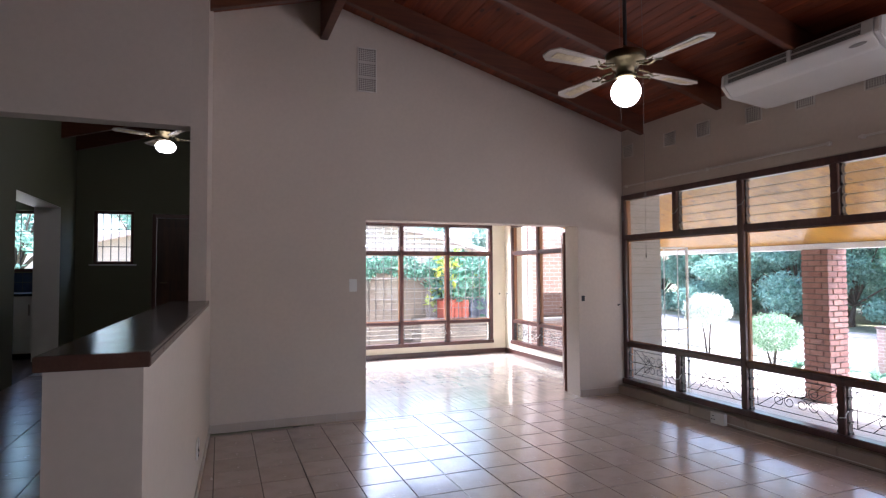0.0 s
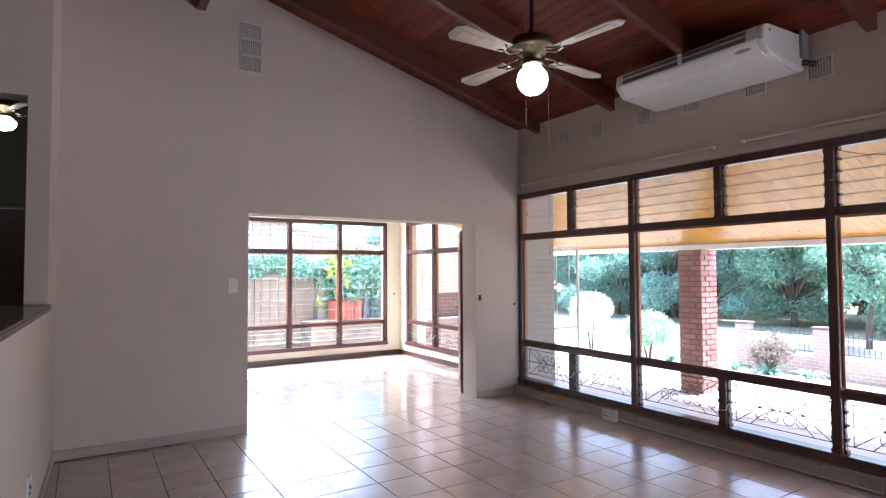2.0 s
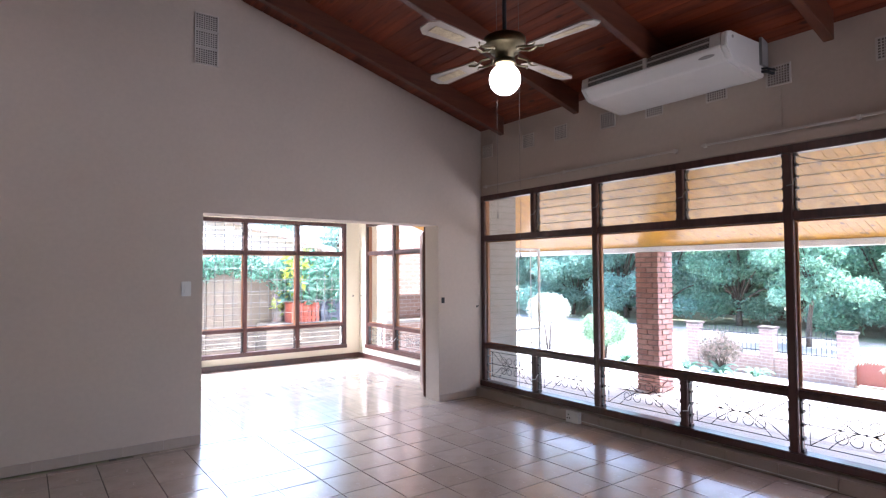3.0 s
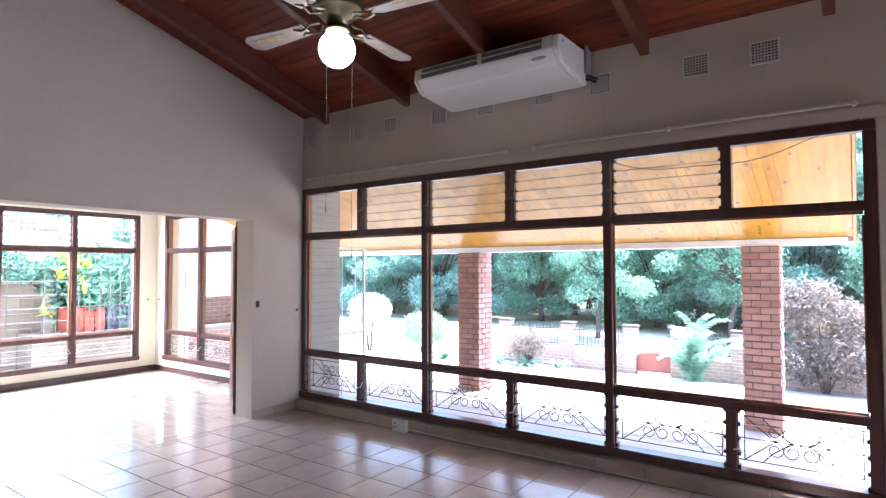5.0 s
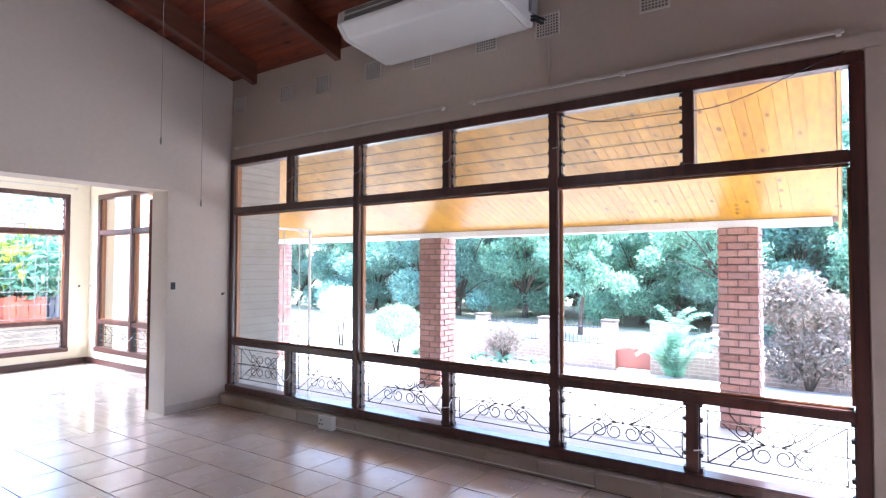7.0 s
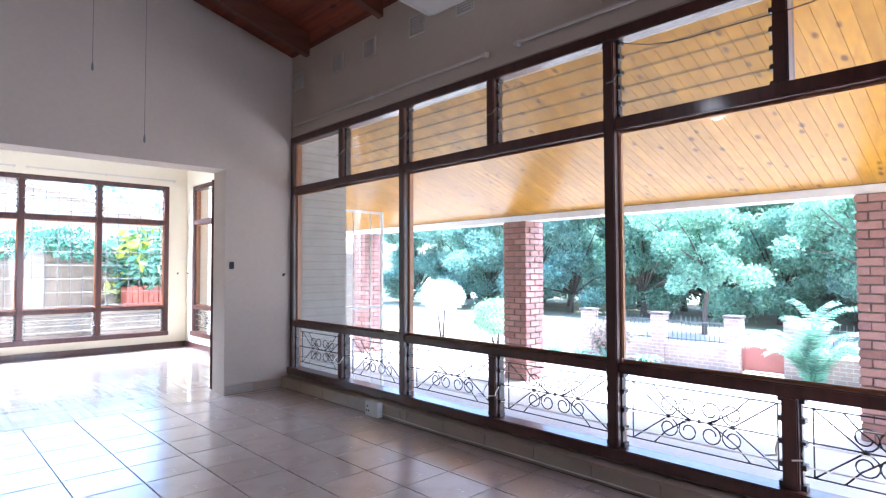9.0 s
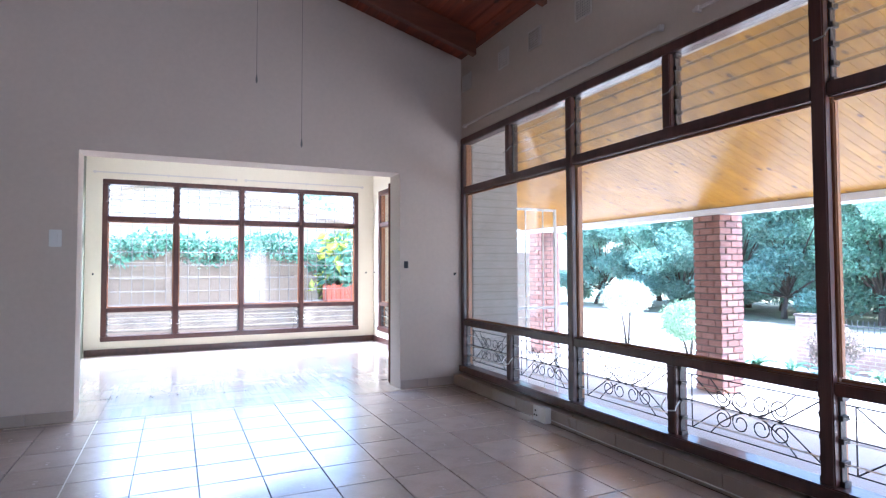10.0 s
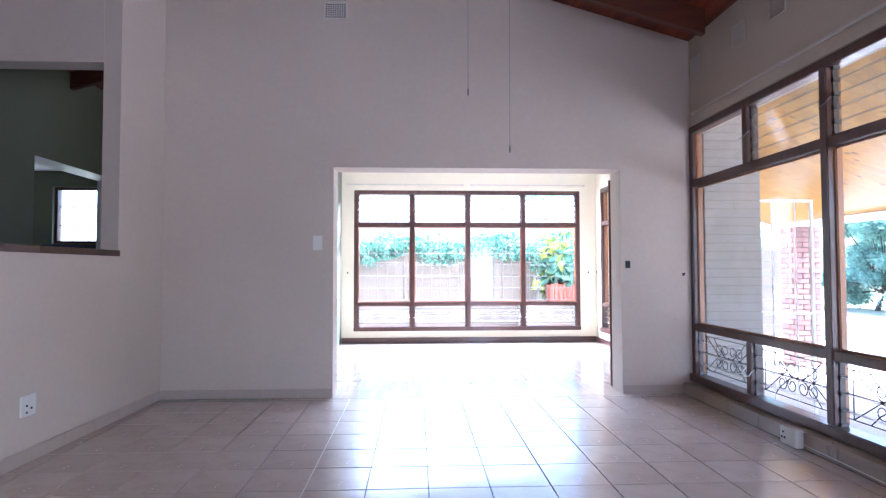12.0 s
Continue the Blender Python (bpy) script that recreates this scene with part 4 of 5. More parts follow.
def grille(parent, mat_, w, h, nx, nz, depth=0.02, hole=0.7):
    """A plate with rows of square holes, built of crossing bars over a flat sheet that paints the shade in the holes.
    Local x across, z up, y into the wall.
    """
    boxpart("hole_shade", (-w / 2 + 0.004, w / 2 - 0.004, -0.001, 0.0, -h / 2 + 0.004, h / 2 - 0.004), M_VENT_SHADE, parent)
    bm = bmesh.new()
    f = 0.012
    bx(bm, -w / 2, w / 2, -depth, -0.0012, -h / 2, -h / 2 + f)
    bx(bm, -w / 2, w / 2, -depth, -0.0012, h / 2 - f, h / 2)
    bx(bm, -w / 2, -w / 2 + f, -depth, -0.0012, -h / 2 + f, h / 2 - f)
    bx(bm, w / 2 - f, w / 2, -depth, -0.0012, -h / 2 + f, h / 2 - f)
    part("frame", bm, mat_, parent)
    bm = bmesh.new()
    px, pz = (w - 2 * f) / nx, (h - 2 * f) / nz
    for i in range(1, nx):
        x = -w / 2 + f + i * px
        bx(bm, x - px * (1 - hole) / 2, x + px * (1 - hole) / 2, -depth * 0.7, -0.0012, -h / 2 + f, h / 2 - f)
    for k in range(1, nz):
        z = -h / 2 + f + k * pz
        bx(bm, -w / 2 + f, w / 2 - f, -depth * 0.72, -0.0014, z - pz * (1 - hole) / 2, z + pz * (1 - hole) / 2)
    part("grid", bm, mat_, parent)["kind"] = "stuff"


M_VENT = plain("vent_cream", (0.62, 0.565, 0.51), 0.6, vary=0.05, bumpy=0.05)
for y in (6.05, 5.32, 4.82, 4.19, 3.66, 3.06, 2.56, 1.83, 1.38):
    e = thing("air_vent", "cream painted square air brick with small holes", "vent", (WX - 0.001, y, 3.11), -90, group="wall vents")
    grille(e, M_VENT, 0.185, 0.165, 8, 7, 0.012)
e = thing("gable_vent", "cream triple air brick high on the gable wall", "vent", (1.565, FAR - 0.001, 3.79))
for k in (-1, 0, 1):
    s = thing("vent_panel", "", "", (0, 0, 0))
    s.parent = e
    s.matrix_local = pose(0, 0, k * 0.165)
    for key in list(s.keys()):
        del s[key]
    grille(s, M_VENT, 0.215, 0.16, 9, 7, 0.014)

# skirting tiles
sk = thing("baseboard", "beige skirting tiles along the walls", "baseboard", (0, 0, 0), kind="structure")


def skirt_run(x0, y0, x1, y1, h=0.085, t=0.011, p=0.349):
    """Skirting tiles from one end to the other, standing to the left of the run."""
    d = Vector((x1 - x0, y1 - y0, 0))
    n = max(1, round(d.length / p))
    L = d.length / n
    for i in range(n):
        bm = bmesh.new()
        bx(bm, 0.0015, L - 0.0015, 0, t, 0.0, h)
        o = part("skirting_tile", bm, M_SKIRT, sk, bevel=0.002)
        o.matrix_local = pose(x0 + d.x / n * i, y0 + d.y / n * i, 0.001, 0, 0, math.degrees(math.atan2(d.y, d.x)))


skirt_run(OX0, FAR, LX, FAR)
skirt_run(LX + 0.0238, FAR - 0.012, LX - 0.109, 2.15)
skirt_run(WX - 0.11, FAR, OX1, FAR)
plinth = thing("window_plinth", "low tiled plinth under the wide window", "plinth", (0, 0, 0), kind="structure")
boxpart("plinth_core", (WX - 0.095, WX - 0.001, -0.2, FAR - 0.001, 0.0, 0.088), M_FLAT, plinth)
n = 16
for i in range(n):
    a = -0.2 + i * 0.4
    boxpart("plinth_tile", (WX - 0.108, WX - 0.096, a + 0.002, min(a + 0.398, FAR - 0.002), 0.001, 0.094), M_SKIRT, plinth, bevel=0.002)
    boxpart("plinth_cap", (WX - 0.108, WX - 0.002, a + 0.002, min(a + 0.398, FAR - 0.002), 0.0945, 0.104), M_SKIRT, plinth, bevel=0.002)

# window surround: painted reveal strip and curtain rails
def curtain_rail(x0, y0, x1, y1, z, label="slim white curtain rail on small brackets"):
    e = thing("curtain_rail", label, "rail", (x0, y0, z), math.degrees(math.atan2(y1 - y0, x1 - x0)))
    L = math.hypot(x1 - x0, y1 - y0)
    boxpart("track", (0, L, 0.012, 0.03, -0.009, 0.009), M_RAIL, e, bevel=0.002)
    for f in (0.01, 0.5, 0.985):
        boxpart("bracket", (L * f - 0.012, L * f + 0.012, 0, 0.036, -0.02, 0.014), M_RAIL, e, bevel=0.002)


sr = thing("window_surround", "painted plaster band round the wide window", "trim", (0, 0, 0), kind="structure")
boxpart("head_band", (WX - 0.012, WX - 0.001, 0.705, 6.15, 2.553, 2.632), M_WALL, sr, bevel=0.003)
boxpart("side_band", (WX - 0.012, WX - 0.001, 0.705, 0.775, 0.11, 2.552), M_WALL, sr, bevel=0.003)
curtain_rail(WX, 3.42, WX, 6.12, 2.66)
curtain_rail(WX, 0.86, WX, 3.2, 2.66)
curtain_rail(3.1, BACK, 1.2, BACK, 2.56)
curtain_rail(5.1, BACK, 3.2, BACK, 2.56)

# tiled ledge on the half wall
def ledge():
    e = thing("ledge", "dark brown glazed tile ledge on the half wall", "ledge", (LX - 0.111 - 0.285, 2.12, 1.29), ASKEW)
    n = 11
    L = (HY - 2.12) / n
    boxpart("bed", (0.012, 0.298, 0.012, HY - 2.122, 0.0, 0.03), M_GROUT, e)
    for i in range(n):
        boxpart("tile", (0.0, 0.31, i * L + 0.002, (i + 1) * L - 0.002, 0.0305, 0.045), M_LEDGE, e, bevel=0.003)
        boxpart("edge_tile", (0.2985, 0.31, i * L + 0.002, (i + 1) * L - 0.002, -0.002, 0.030), M_LEDGE, e, bevel=0.003)
        boxpart("edge_tile", (0.0, 0.0115, i * L + 0.002, (i + 1) * L - 0.002, -0.002, 0.030), M_LEDGE, e, bevel=0.003)
    boxpart("edge_tile", (0.0, 0.31, -0.012, -0.0005, -0.002, 0.045), M_LEDGE, e, bevel=0.003)


ledge()


# ceiling fan
M_BLADE = plain("fan_blade_washed", (0.27, 0.225, 0.185), 0.5, vary=0.12, scale=8, fine=70, bumpy=0.05)
M_CANE = plain("cane_inset", (0.36, 0.28, 0.17), 0.7, vary=0.3, scale=30, fine=120, bumpy=0.3)


def ceiling_fan(at, top, turn, globe, label, tulip=False, n=4, blade=0.5):
    e = thing("ceiling_fan", label, "ceiling fan", at, turn)
    bm = bmesh.new()
    tube(bm, [(0, 0, 0.18), (0, 0, top)], 0.012, 10)
    part("rod", bm, M_IRON, e)
    bm = bmesh.new()
    lathe(bm, [(0.03, top - 0.1), (0.07, top - 0.02), (0.075, top)], 20)
    part("canopy", bm, M_BRASS, e, smooth=True)
    bm = bmesh.new()
    lathe(bm, [(0.045, 0.0), (0.055, 0.01), (0.055, 0.045), (0.08, 0.05), (0.085, 0.072), (0.116, 0.082), (0.122, 0.09), (0.122, 0.128), (0.114, 0.136), (0.05, 0.142), (0.028, 0.155), (0.014, 0.185)], 28)
    part("motor", bm, M_BRASS, e, "antique brass motor housing", smooth=True)
    bm = bmesh.new()
    lathe(bm, [(0.055, -0.02), (0.066, -0.012), (0.06, 0.0), (0.048, 0.025)], 24)
    part("lamp_holder", bm, M_BRASS, e, smooth=True)
    bm = bmesh.new()
    if tulip:
        lathe(bm, [(0.03, -0.16), (0.085, -0.145), (0.115, -0.105), (0.12, -0.07), (0.085, -0.03), (0.05, -0.012)], 28)
    else:
        r = globe
        lathe(bm, [(max(0.004, r * math.sin(a)), -0.015 - r + r * -math.cos(a) * -1 * -1) for a in [math.pi * k / 16 for k in range(1, 15)]], 32)
    part("globe", bm, M_LAMP, e, "lit white opal glass globe", smooth=True)
    for k in range(n):
        a = 360 / n * k
        bm = bmesh.new()
        for s in (-1, 1):
            tube(bm, [(0.10, 0.012 * s, 0.045), (0.14, 0.045 * s, 0.032), (0.18, 0.03 * s, 0.026), (0.22, 0.015 * s, 0.028), (0.25, 0.04 * s, 0.031)], 0.006, 6)
        o = part("blade_iron", bm, M_BRASS, e)
        o.matrix_local = pose(0, 0, 0, 0, 0, a)
        bm = bmesh.new()
        out = [(0.2, -0.045), (0.56, -0.07), (0.605, -0.034), (0.605, 0.034), (0.56, 0.07), (0.2, 0.045)]
        top_v = [bm.verts.new((x, y, 0.042)) for x, y in out]
        bot_v = [bm.verts.new((x, y, 0.034)) for x, y in out]
        bm.faces.new(top_v)
        bm.faces.new(bot_v[::-1])
        for i in range(len(out)):
            j = (i + 1) % len(out)
            bm.faces.new((top_v[i], bot_v[i], bot_v[j], top_v[j]))
        b = part("blade", bm, M_BLADE, e, "pale washed wood fan blade")
        b.matrix_local = pose(0, 0, 0, 0, 0, a) @ pose(0, 0, 0.036, 9, 0, 0) @ pose(0, 0, -0.036)
        bm = bmesh.new()
        bx(bm, 0.34, 0.55, -0.028, 0.028, 0.0315, 0.0338)
        part("cane_panel", bm, M_CANE, b, "woven cane inset")
    return e


ceiling_fan((2.393, 2.938, 2.775), roof_z(2.393) - 2.775, 6, 0.089, "brass ceiling fan with pale blades and lit globe")
ceiling_fan((-0.57, 8.0, 3.24), roof_z(-0.57) - 3.24, 25, 0.1, "brass hall ceiling fan with lit tulip shade", tulip=True)


def pull_cord(x, y, z):
    e = thing("pull_cord", "thin pale pull cord hanging from the ceiling", "cord", (x, y, z), group="pull cords")
    bm = bmesh.new()
    tube(bm, [(0, 0, 0.03), (0.002, 0.001, 1.0), (0, 0, roof_z(x) - z)], 0.0011, 5)
    part("cord", bm, M_CORD, e)
    bm = bmesh.new()
    lathe(bm, [(0.002, 0.0), (0.004, 0.008), (0.0035, 0.02), (0.002, 0.032)], 10)
    part("toggle", bm, M_CORD, e)


pull_cord(2.54, 3.17, 1.90)
pull_cord(2.71, 3.15, 1.66)


def air_con():
    """Ceiling-type air conditioner: deep shell, two slatted grilles, glossy lower front, sloping underside, end caps."""
    y0, y1 = 2.66, 4.03
    e = thing("air_conditioner", "white long air conditioner high on the wall", "air conditioner", (WX, y0, 3.08))
    L = y1 - y0
    prof = [(-0.02, 0.315), (-0.55, 0.292), (-0.585, 0.285), (-0.60, 0.27), (-0.612, 0.178), (-0.604, 0.16), (-0.535, 0.085), (-0.51, 0.075), (-0.02, 0.028)]

    def shell(a, b, pr, m, nm, lb="", bev=0.0):
        bm = bmesh.new()
        va = [bm.verts.new((x, a, z)) for x, z in pr]
        vb = [bm.verts.new((x, b, z)) for x, z in pr]
        bm.faces.new(va)
        bm.faces.new(vb[::-1])
        for i in range(len(pr)):
            j = (i + 1) % len(pr)
            bm.faces.new((va[i], vb[i], vb[j], va[j]))
        return part(nm, bm, m, e, lb, bev)
    shell(0.05, L - 0.05, prof, M_WHITE_PL, "body", bev=0.003)
    inner = [(x * 0.985 - 0.004, z * 0.98 + 0.004) for x, z in prof]
    shell(0.0, 0.0495, inner, M_WHITE_PL, "end_cap", "white plastic end cap", 0.008)
    shell(L - 0.0495, L, inner, M_WHITE_PL, "end_cap", "white plastic end cap", 0.008)
    for a, b in ((0.13, L / 2 - 0.02), (L / 2 + 0.02, L - 0.09)):
        bm = bmesh.new()
        v = [bm.verts.new(q) for q in ((-0.6135, a, 0.184), (-0.6135, b, 0.184), (-0.6025, b, 0.266), (-0.6025, a, 0.266))]
        bm.faces.new(v)
        part("grille_recess", bm, M_DARKHOLE, e, "dark grille opening")
        for k in range(7):
            f = (k + 0.5) / 7
            x, z, t = -0.6135 + 0.011 * f, 0.184 + 0.082 * f, 0.005 if k == 3 else 0.0016
            boxpart("slat", (x - 0.008, x + 0.001, a, b, z - t, z + t), M_WHITE_PL if k == 3 else M_GREY, e)
    boxpart("grille_post", (-0.622, -0.59, L / 2 - 0.018, L / 2 + 0.018, 0.178, 0.274), M_WHITE_PL, e, bevel=0.004)
    bm = bmesh.new()
    lathe(bm, [(0.034, 0), (0.034, 0.003), (0.028, 0.005)], 20)
    o = part("badge", bm, M_GREY, e, "small grey oval badge")
    o.matrix_local = Matrix.Translation((-0.580, 0.17, 0.130)) @ Euler((0, radians(-135), 0)).to_matrix().to_4x4() @ Matrix.Diagonal((0.4, 1.9, 1, 1))
    bm = bmesh.new()
    lathe(bm, [(0.012, 0), (0.012, 0.006), (0.006, 0.008)], 12)
    o = part("end_screw", bm, M_GREY, e)
    o.matrix_local = Matrix.Translation((-0.52, -0.001, 0.25)) @ Euler((radians(90), 0, 0)).to_matrix().to_4x4()
    boxpart("hanger_bracket", (-0.10, -0.0, -0.025, -0.002, 0.12, 0.36), M_GREY, e, "grey steel hanger bracket")
    bm = bmesh.new()
    tube(bm, [(-0.06, 0.004, 0.075), (-0.05, -0.03, 0.07), (-0.02, -0.06, 0.055), (0.02, -0.08, 0.05)], 0.012, 8)
    tube(bm, [(-0.06, 0.004, 0.10), (-0.05, -0.035, 0.095), (-0.02, -0.07, 0.08), (0.02, -0.09, 0.075)], 0.009, 8)
    part("pipes", bm, M_IRON, e, "dark insulated refrigerant pipes")


M_GREY = plain("grey_plastic", (0.30, 0.29, 0.27), 0.45, vary=0.06, bumpy=0.03)
air_con()
tagged(boxpart("conduit", (WX - 0.014, WX - 0.001, 2.545, 2.559, 2.70, 3.02), M_WALL, bevel=0.003), "painted cable conduit down the wall", "conduit")
bm = bmesh.new()
tube(bm, [(WX - 0.028 - 0.008 * math.sin(3 * f), 0.86 + 1.72 * f, 2.55 - 0.06 * f - 0.72 * f * (1 - f) + 0.012 * math.sin(14 * f)) for f in [k / 16 for k in range(17)]], 0.003, 5)
tagged(part("loose_wire", bm, M_IRON), "thin dark wire sagging across the window head", "wire")


def plate(name, label, at, rz, w, h, d, detail):
    e = thing(name, label, "socket" if "socket" in name else "switch", at, rz)
    boxpart("cover", (-w / 2, w / 2, -d, 0, -h / 2, h / 2), M_WHITE_PL, e, bevel=0.004)
    for x, z, a, b, m in detail:
        boxpart("switch_rocker" if m is M_WHITE_PL else "socket_hole", (x - a, x + a, -d - 0.005, -d + 0.001, z - b, z + b), m, e, bevel=0.001)


plate("wall_socket", "white plastic single wall socket", (LX - 0.031, 4.485, 0.352), 90 + ASKEW, 0.135, 0.128, 0.012, [(0.045, 0.03, 0.012, 0.02, M_WHITE_PL), (-0.02, 0.0, 0.006, 0.006, M_DARKHOLE), (0.02, -0.02, 0.006, 0.006, M_DARKHOLE), (-0.02, -0.04, 0.006, 0.006, M_DARKHOLE)])
plate("light_switch", "white plastic two gang light switch", (1.41, FAR - 0.001, 1.43), 0, 0.085, 0.135, 0.012, [(0.0, 0.02, 0.015, 0.018, M_WHITE_PL), (0.0, -0.025, 0.015, 0.018, M_WHITE_PL)])
plate("surface_socket", "white surface mounted double socket box on the plinth", (WX - 0.1085, 4.58, 0.062), -90, 0.165, 0.118, 0.055, [(-0.045, 0.02, 0.006, 0.006, M_DARKHOLE), (-0.06, -0.015, 0.006, 0.006, M_DARKHOLE), (-0.03, -0.015, 0.006, 0.006, M_DARKHOLE), (0.045, 0.02, 0.012, 0.018, M_WHITE_PL)])
bm = bmesh.new()
tube(bm, [(WX - 0.112, 4.50, 0.03), (WX - 0.116, 3.9, 0.022), (WX - 0.114, 3.2, 0.025), (WX - 0.116, 2.2, 0.02)], 0.004, 6)
tagged(part("power_cable", bm, M_WHITE_PL), "thin white cable along the plinth", "cable")
e = thing("lock_keep", "small black metal lock keep on the wall", "lock", (4.34, FAR - 0.001, 1.225))
boxpart("keep_plate", (-0.022, 0.022, -0.012, 0, -0.035, 0.035), M_IRON, e, bevel=0.003)
boxpart("keep_slot", (-0.008, 0.008, -0.015, -0.0115, -0.02, 0.02), M_DARKHOLE, e)


def wall_hook(at, rz):
    e = thing("curtain_hook", "small dark metal tie-back hook", "hook", at, rz, group="curtain hooks")
    bm = bmesh.new()
    tube(bm, [(0, 0, 0), (0, -0.025, 0), (0, -0.035, 0.015)], 0.005, 6)
    part("hook", bm, M_IRON, e)
    boxpart("plate", (-0.01, 0.01, -0.003, 0.0, -0.014, 0.014), M_IRON, e)


wall_hook((4.88, FAR - 0.001, 1.13), 0)
wall_hook((5.15, BACK - 0.001, 1.13), 0)
wall_hook((1.22, BACK - 0.001, 1.13), 0)
wall_hook((R2X - 0.001, 9.97, 1.13), -90)


# door leaf standing open in the sun room
def door_leaf(at, rz, w, h, label, mat_, name="door_leaf"):
    e = thing(name, label, "door", at, rz, kind="")
    boxpart("leaf", (0, w, -0.02, 0.02, 0.012, h), mat_, e, bevel=0.003)
    for z0, z1 in ((0.15, 0.85), (1.0, h - 0.15)):
        for s in (-1, 1):
            boxpart("panel", (0.1, w - 0.1, 0.0205 * s if s > 0 else -0.026, 0.026 if s > 0 else -0.0205, z0, z1), mat_, e, bevel=0.004)
    bm = bmesh.new()
    for s in (-1, 1):
        tube(bm, [(w - 0.06, 0.02 * s, 1.05), (w - 0.06, 0.055 * s, 1.05), (w - 0.17, 0.06 * s, 1.05)], 0.008, 8)
        bx(bm, w - 0.08, w - 0.04, 0.02 * s - 0.002, 0.02 * s + 0.002, 0.96, 1.12)
    part("handle", bm, M_BRASS, e, "brass lever handle")


M_LEAFD = wood("door_red_brown", (0.10, 0.032, 0.018), (0.20, 0.07, 0.04), axis=2, rough=0.35)
door_leaf((4.287, 6.50, 0.0), 58.8, 0.76, 2.08, "red brown timber door standing open", M_LEAFD)

# sun room skirting and burglar bars
for nm, b in (("baseboard_far", (1.13, R2X - 0.001, BACK - 0.016, BACK - 0.001, 0.0, 0.085)), ("baseboard_side", (R2X - 0.016, R2X - 0.001, FAR + 0.29, BACK - 0.017, 0.0, 0.085))):
    tagged(boxpart(nm, b, M_FRAME, bevel=0.003), "dark brown timber skirting of the sun room", "baseboard", kind="structure")


def burglar_bars(name, label, at, rz, w, h, nx, nz, r=0.005):
    e = thing(name, label, "bars", at, rz)
    for i in range(nx + 1):
        bm = bmesh.new()
        x = w * i / nx
        tube(bm, [(x, 0, 0), (x, 0, h)], r, 5)
        part("vertical_bar", bm, M_BAR, e)
    for k in range(nz + 1):
        bm = bmesh.new()
        z = h * k / nz
        tube(bm, [(0, 0.006, z), (w, 0.006, z)], r, 5)
        part("cross_bar", bm, M_BAR, e)


M_BAR = plain("bar_grey", (0.16, 0.155, 0.15), 0.5, metal=0.3, vary=0.1)
burglar_bars("burglar_bars", "thin steel burglar bars across the sun room window", (F_X0 + 0.07, BACK + 0.16, 0.68), 0, F_X1 - F_X0 - 0.14, 1.72, 24, 9, 0.005)


# hall window, door, kitchen
def small_window(name, label, x0, x1, z0, z1, nx):
    e = thing(name, label, "window", (x0, BACK + 0.06, z0), 0, kind="structure")
    w, h, t = x1 - x0, z1 - z0, 0.045
    for nm, b in (("frame_post", (0, t, 0, 0.08, 0, h)), ("frame_post", (w - t, w, 0, 0.08, 0, h)), ("frame_head", (t, w - t, 0, 0.08, h - t, h)), ("frame_sill", (t, w - t, 0, 0.08, 0, t))):
        boxpart(nm, b, M_FRAME, e, bevel=0.004)
    g = boxpart("pane", (t, w - t, 0.045, 0.05, t, h - t), M_GLASS, e)
    g.visible_shadow = False
    for i in range(1, nx):
        bm = bmesh.new()
        tube(bm, [(w * i / nx, 0.07, t), (w * i / nx, 0.07, h - t)], 0.007, 5)
        part("guard_bar", bm, M_IRON, e)
    for f in (0.33, 0.66):
        bm = bmesh.new()
        tube(bm, [(t, 0.07, h * f), (w - t, 0.07, h * f)], 0.006, 5)
        part("guard_rail", bm, M_IRON, e)


# unseen door, added so that light reaches the half wall
e = thing("added_side_door", "unseen glazed side door, added to let light in", "door", (WX + 0.1, -0.3, 0.0), -90, kind="structure")
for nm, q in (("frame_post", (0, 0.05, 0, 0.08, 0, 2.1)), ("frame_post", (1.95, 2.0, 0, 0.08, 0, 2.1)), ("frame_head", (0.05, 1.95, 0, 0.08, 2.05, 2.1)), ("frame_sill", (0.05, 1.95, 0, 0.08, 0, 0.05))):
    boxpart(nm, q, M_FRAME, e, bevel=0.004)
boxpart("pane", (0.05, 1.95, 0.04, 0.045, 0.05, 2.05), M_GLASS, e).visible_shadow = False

small_window("window_4", "small dark framed hall window with guard bars", -1.72, -1.18, 1.71, 2.53, 5)
tagged(boxpart("window_sill", (-1.77, -1.13, BACK - 0.03, BACK + 0.055, 1.685, 1.709), M_FLAT, bevel=0.004), "white painted hall window sill", "sill", kind="structure")
small_window("window_5", "dark framed kitchen window with scroll guard bars", -3.42, -2.42, 1.60, 2.50, 4)
d = thing("door_1", "dark stained timber hall door in its frame", "door", (-0.92, BACK + 0.02, UP), 0, kind="structure")
for b in ((0, 0.06, 0, 0.12, 0, 2.1), (0.82, 0.88, 0, 0.12, 0, 2.1), (0.06, 0.82, 0, 0.12, 2.04, 2.1)):
    boxpart("door_frame", b, M_FRAME, d, bevel=0.004)
boxpart("leaf", (0.063, 0.817, 0.03, 0.07, 0.01, 2.037), M_DOOR, d)
for z0, z1 in ((0.15, 0.9), (1.05, 1.9)):
    boxpart("panel", (0.16, 0.72, 0.022, 0.03, z0, z1), M_DOOR, d, bevel=0.003)
bm = bmesh.new()
tube(bm, [(0.12, 0.03, 1.02), (0.12, -0.02, 1.02), (0.22, -0.025, 1.02)], 0.009, 8)
part("handle", bm, M_BRASS, d, "brass lever handle")
M_BLUE = plain("wall_tile_blue", (0.05, 0.07, 0.14), 0.2, vary=0.2, scale=6, bumpy=0.03)
k = thing("kitchen_unit", "white kitchen base cabinet with closed doors", "cabinet", (-3.55, BACK - 0.62, UP))
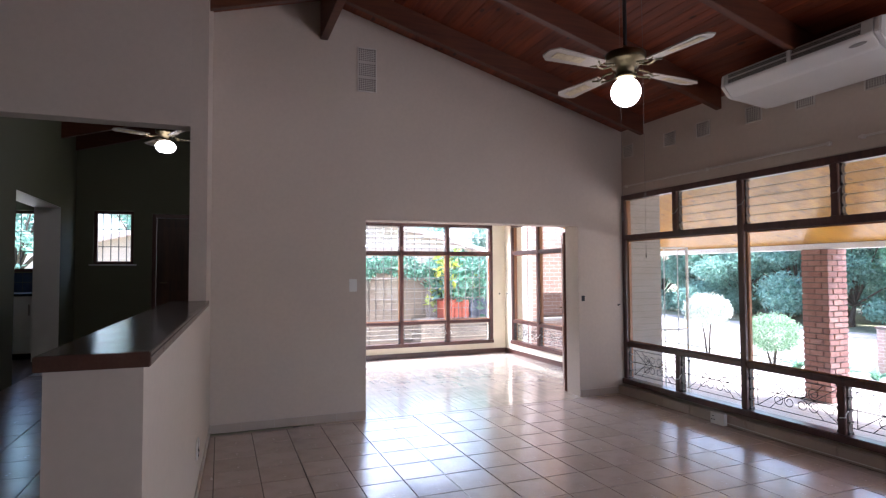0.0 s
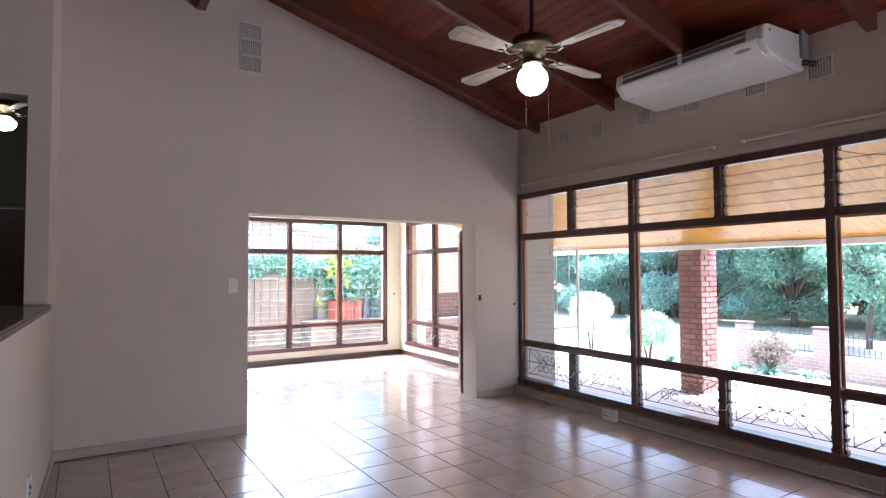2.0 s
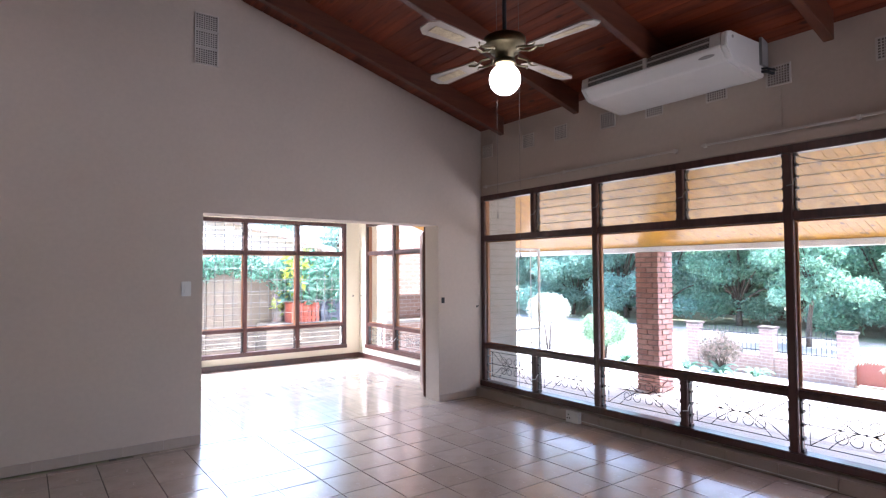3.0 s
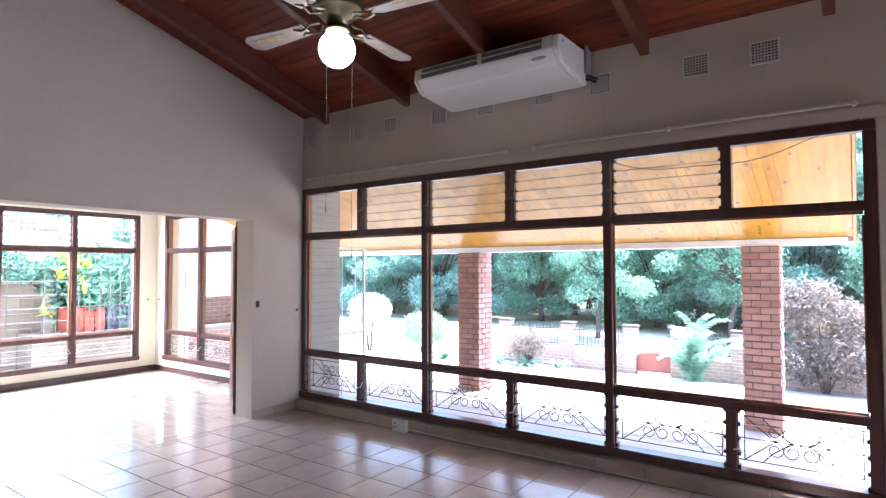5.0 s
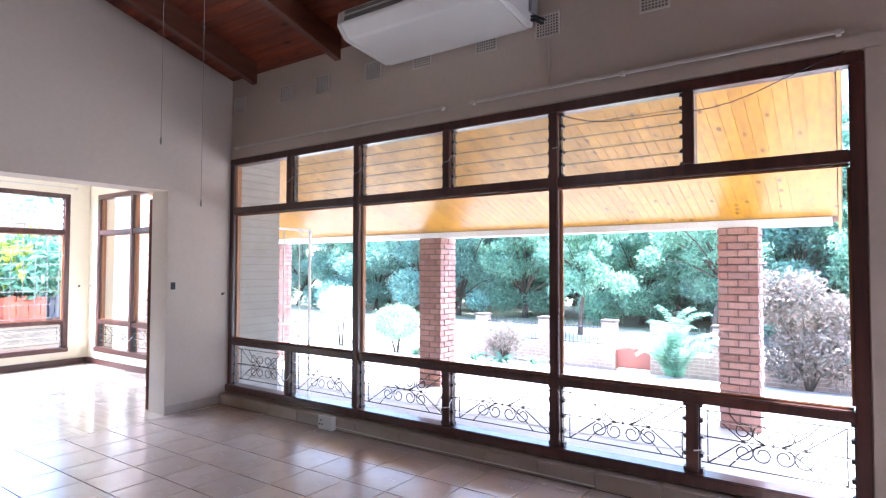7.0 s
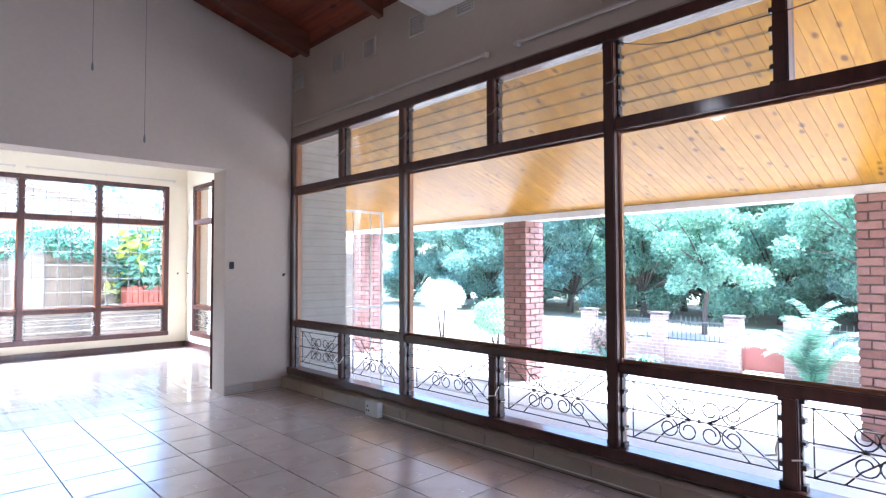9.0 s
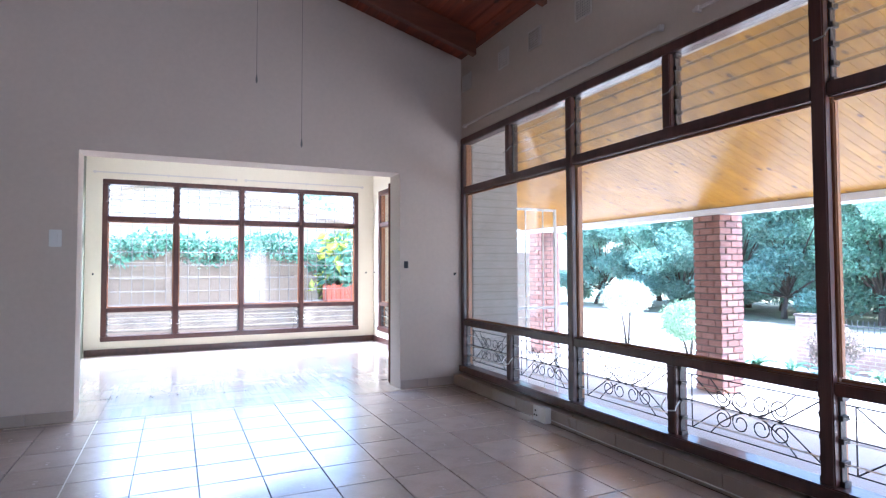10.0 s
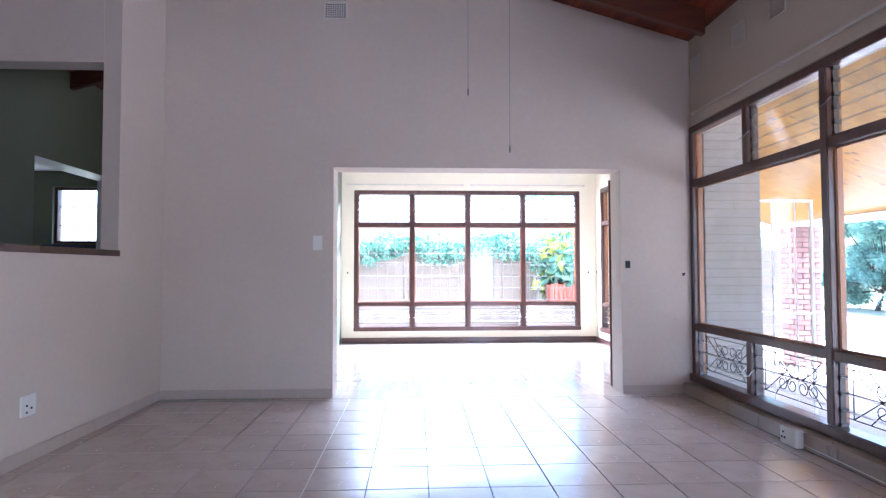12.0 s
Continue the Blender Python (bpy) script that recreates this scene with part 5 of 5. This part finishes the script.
boxpart("body", (0, 1.25, 0.02, 0.61, 0.08, 0.86), M_FLAT, k)
for i in range(3):
    dr = boxpart("door", (0.01 + i * 0.415, 0.415 + i * 0.415, 0.0, 0.0195, 0.1, 0.85), M_FLAT, k, bevel=0.003)
    boxpart("handle", (0.36 + i * 0.415, 0.375 + i * 0.415, -0.02, -0.0005, 0.6, 0.75), M_GREY, dr)
boxpart("plinth", (0, 1.25, 0.06, 0.6, 0.0, 0.079), M_IRON, k)
tagged(boxpart("worktop", (-3.57, -2.27, BACK - 0.64, BACK - 0.012, UP + 0.862, UP + 0.9), M_IRON, bevel=0.006), "dark polished kitchen worktop", "worktop")
sp = thing("splashback", "dark blue glazed tile splashback", "splashback", (-3.57, BACK - 0.011, UP + 0.905), kind="structure")
for i in range(8):
    for j in range(2):
        boxpart("tile", (i * 0.162 + 0.002, i * 0.162 + 0.16, 0.0, 0.01, j * 0.14 + 0.002, j * 0.14 + 0.138), M_BLUE, sp, bevel=0.002)

# ---------- floor tiles ----------
fl = bpy.data.objects["floor"]
joints_floor(LX - 0.1, WX - 0.11, REAR, FAR - 0.065, 0.0, fl, 1.722 - 0.335 * 10, 4.306 - 0.347 * 30, 0.335, 0.347, 1.4, -1, M_TILE, "floor_tiles")
tagged(boxpart("movement_joint", (1.7185, 1.7255, 0.5, FAR - 0.065, -0.0115, 0.0006), M_SKIRT), "pale filled movement joint in the tile floor", "joint", kind="structure")
fh = bpy.data.objects["floor_hall"]
joints_floor(LEFT, LX - 0.325, 2.0, BACK, UP + 0.006, fh, -1.95, 2.0, 0.349, 0.349, 4.0, -3, M_TILE, "hall_tiles")
pq = bpy.data.objects["floor_sun_room"]
bm = bmesh.new()
for i in range(14):
    for j in range(13):
        x, y = 1.12 + i * 0.3, FAR - 0.058 + j * 0.31
        for s in range(4):
            if (i + j) % 2:
                bx(bm, x + 0.001, x + 0.299, y + s * 0.0775 + 0.001, y + s * 0.0775 + 0.0765, -0.004, 0.001)
            else:
                bx(bm, x + s * 0.075 + 0.001, x + s * 0.075 + 0.074, y + 0.001, y + 0.309, -0.004, 0.001)
r = part("parquet_blocks", bm, M_FLOOR2, pq)
r["kind"] = "stuff"
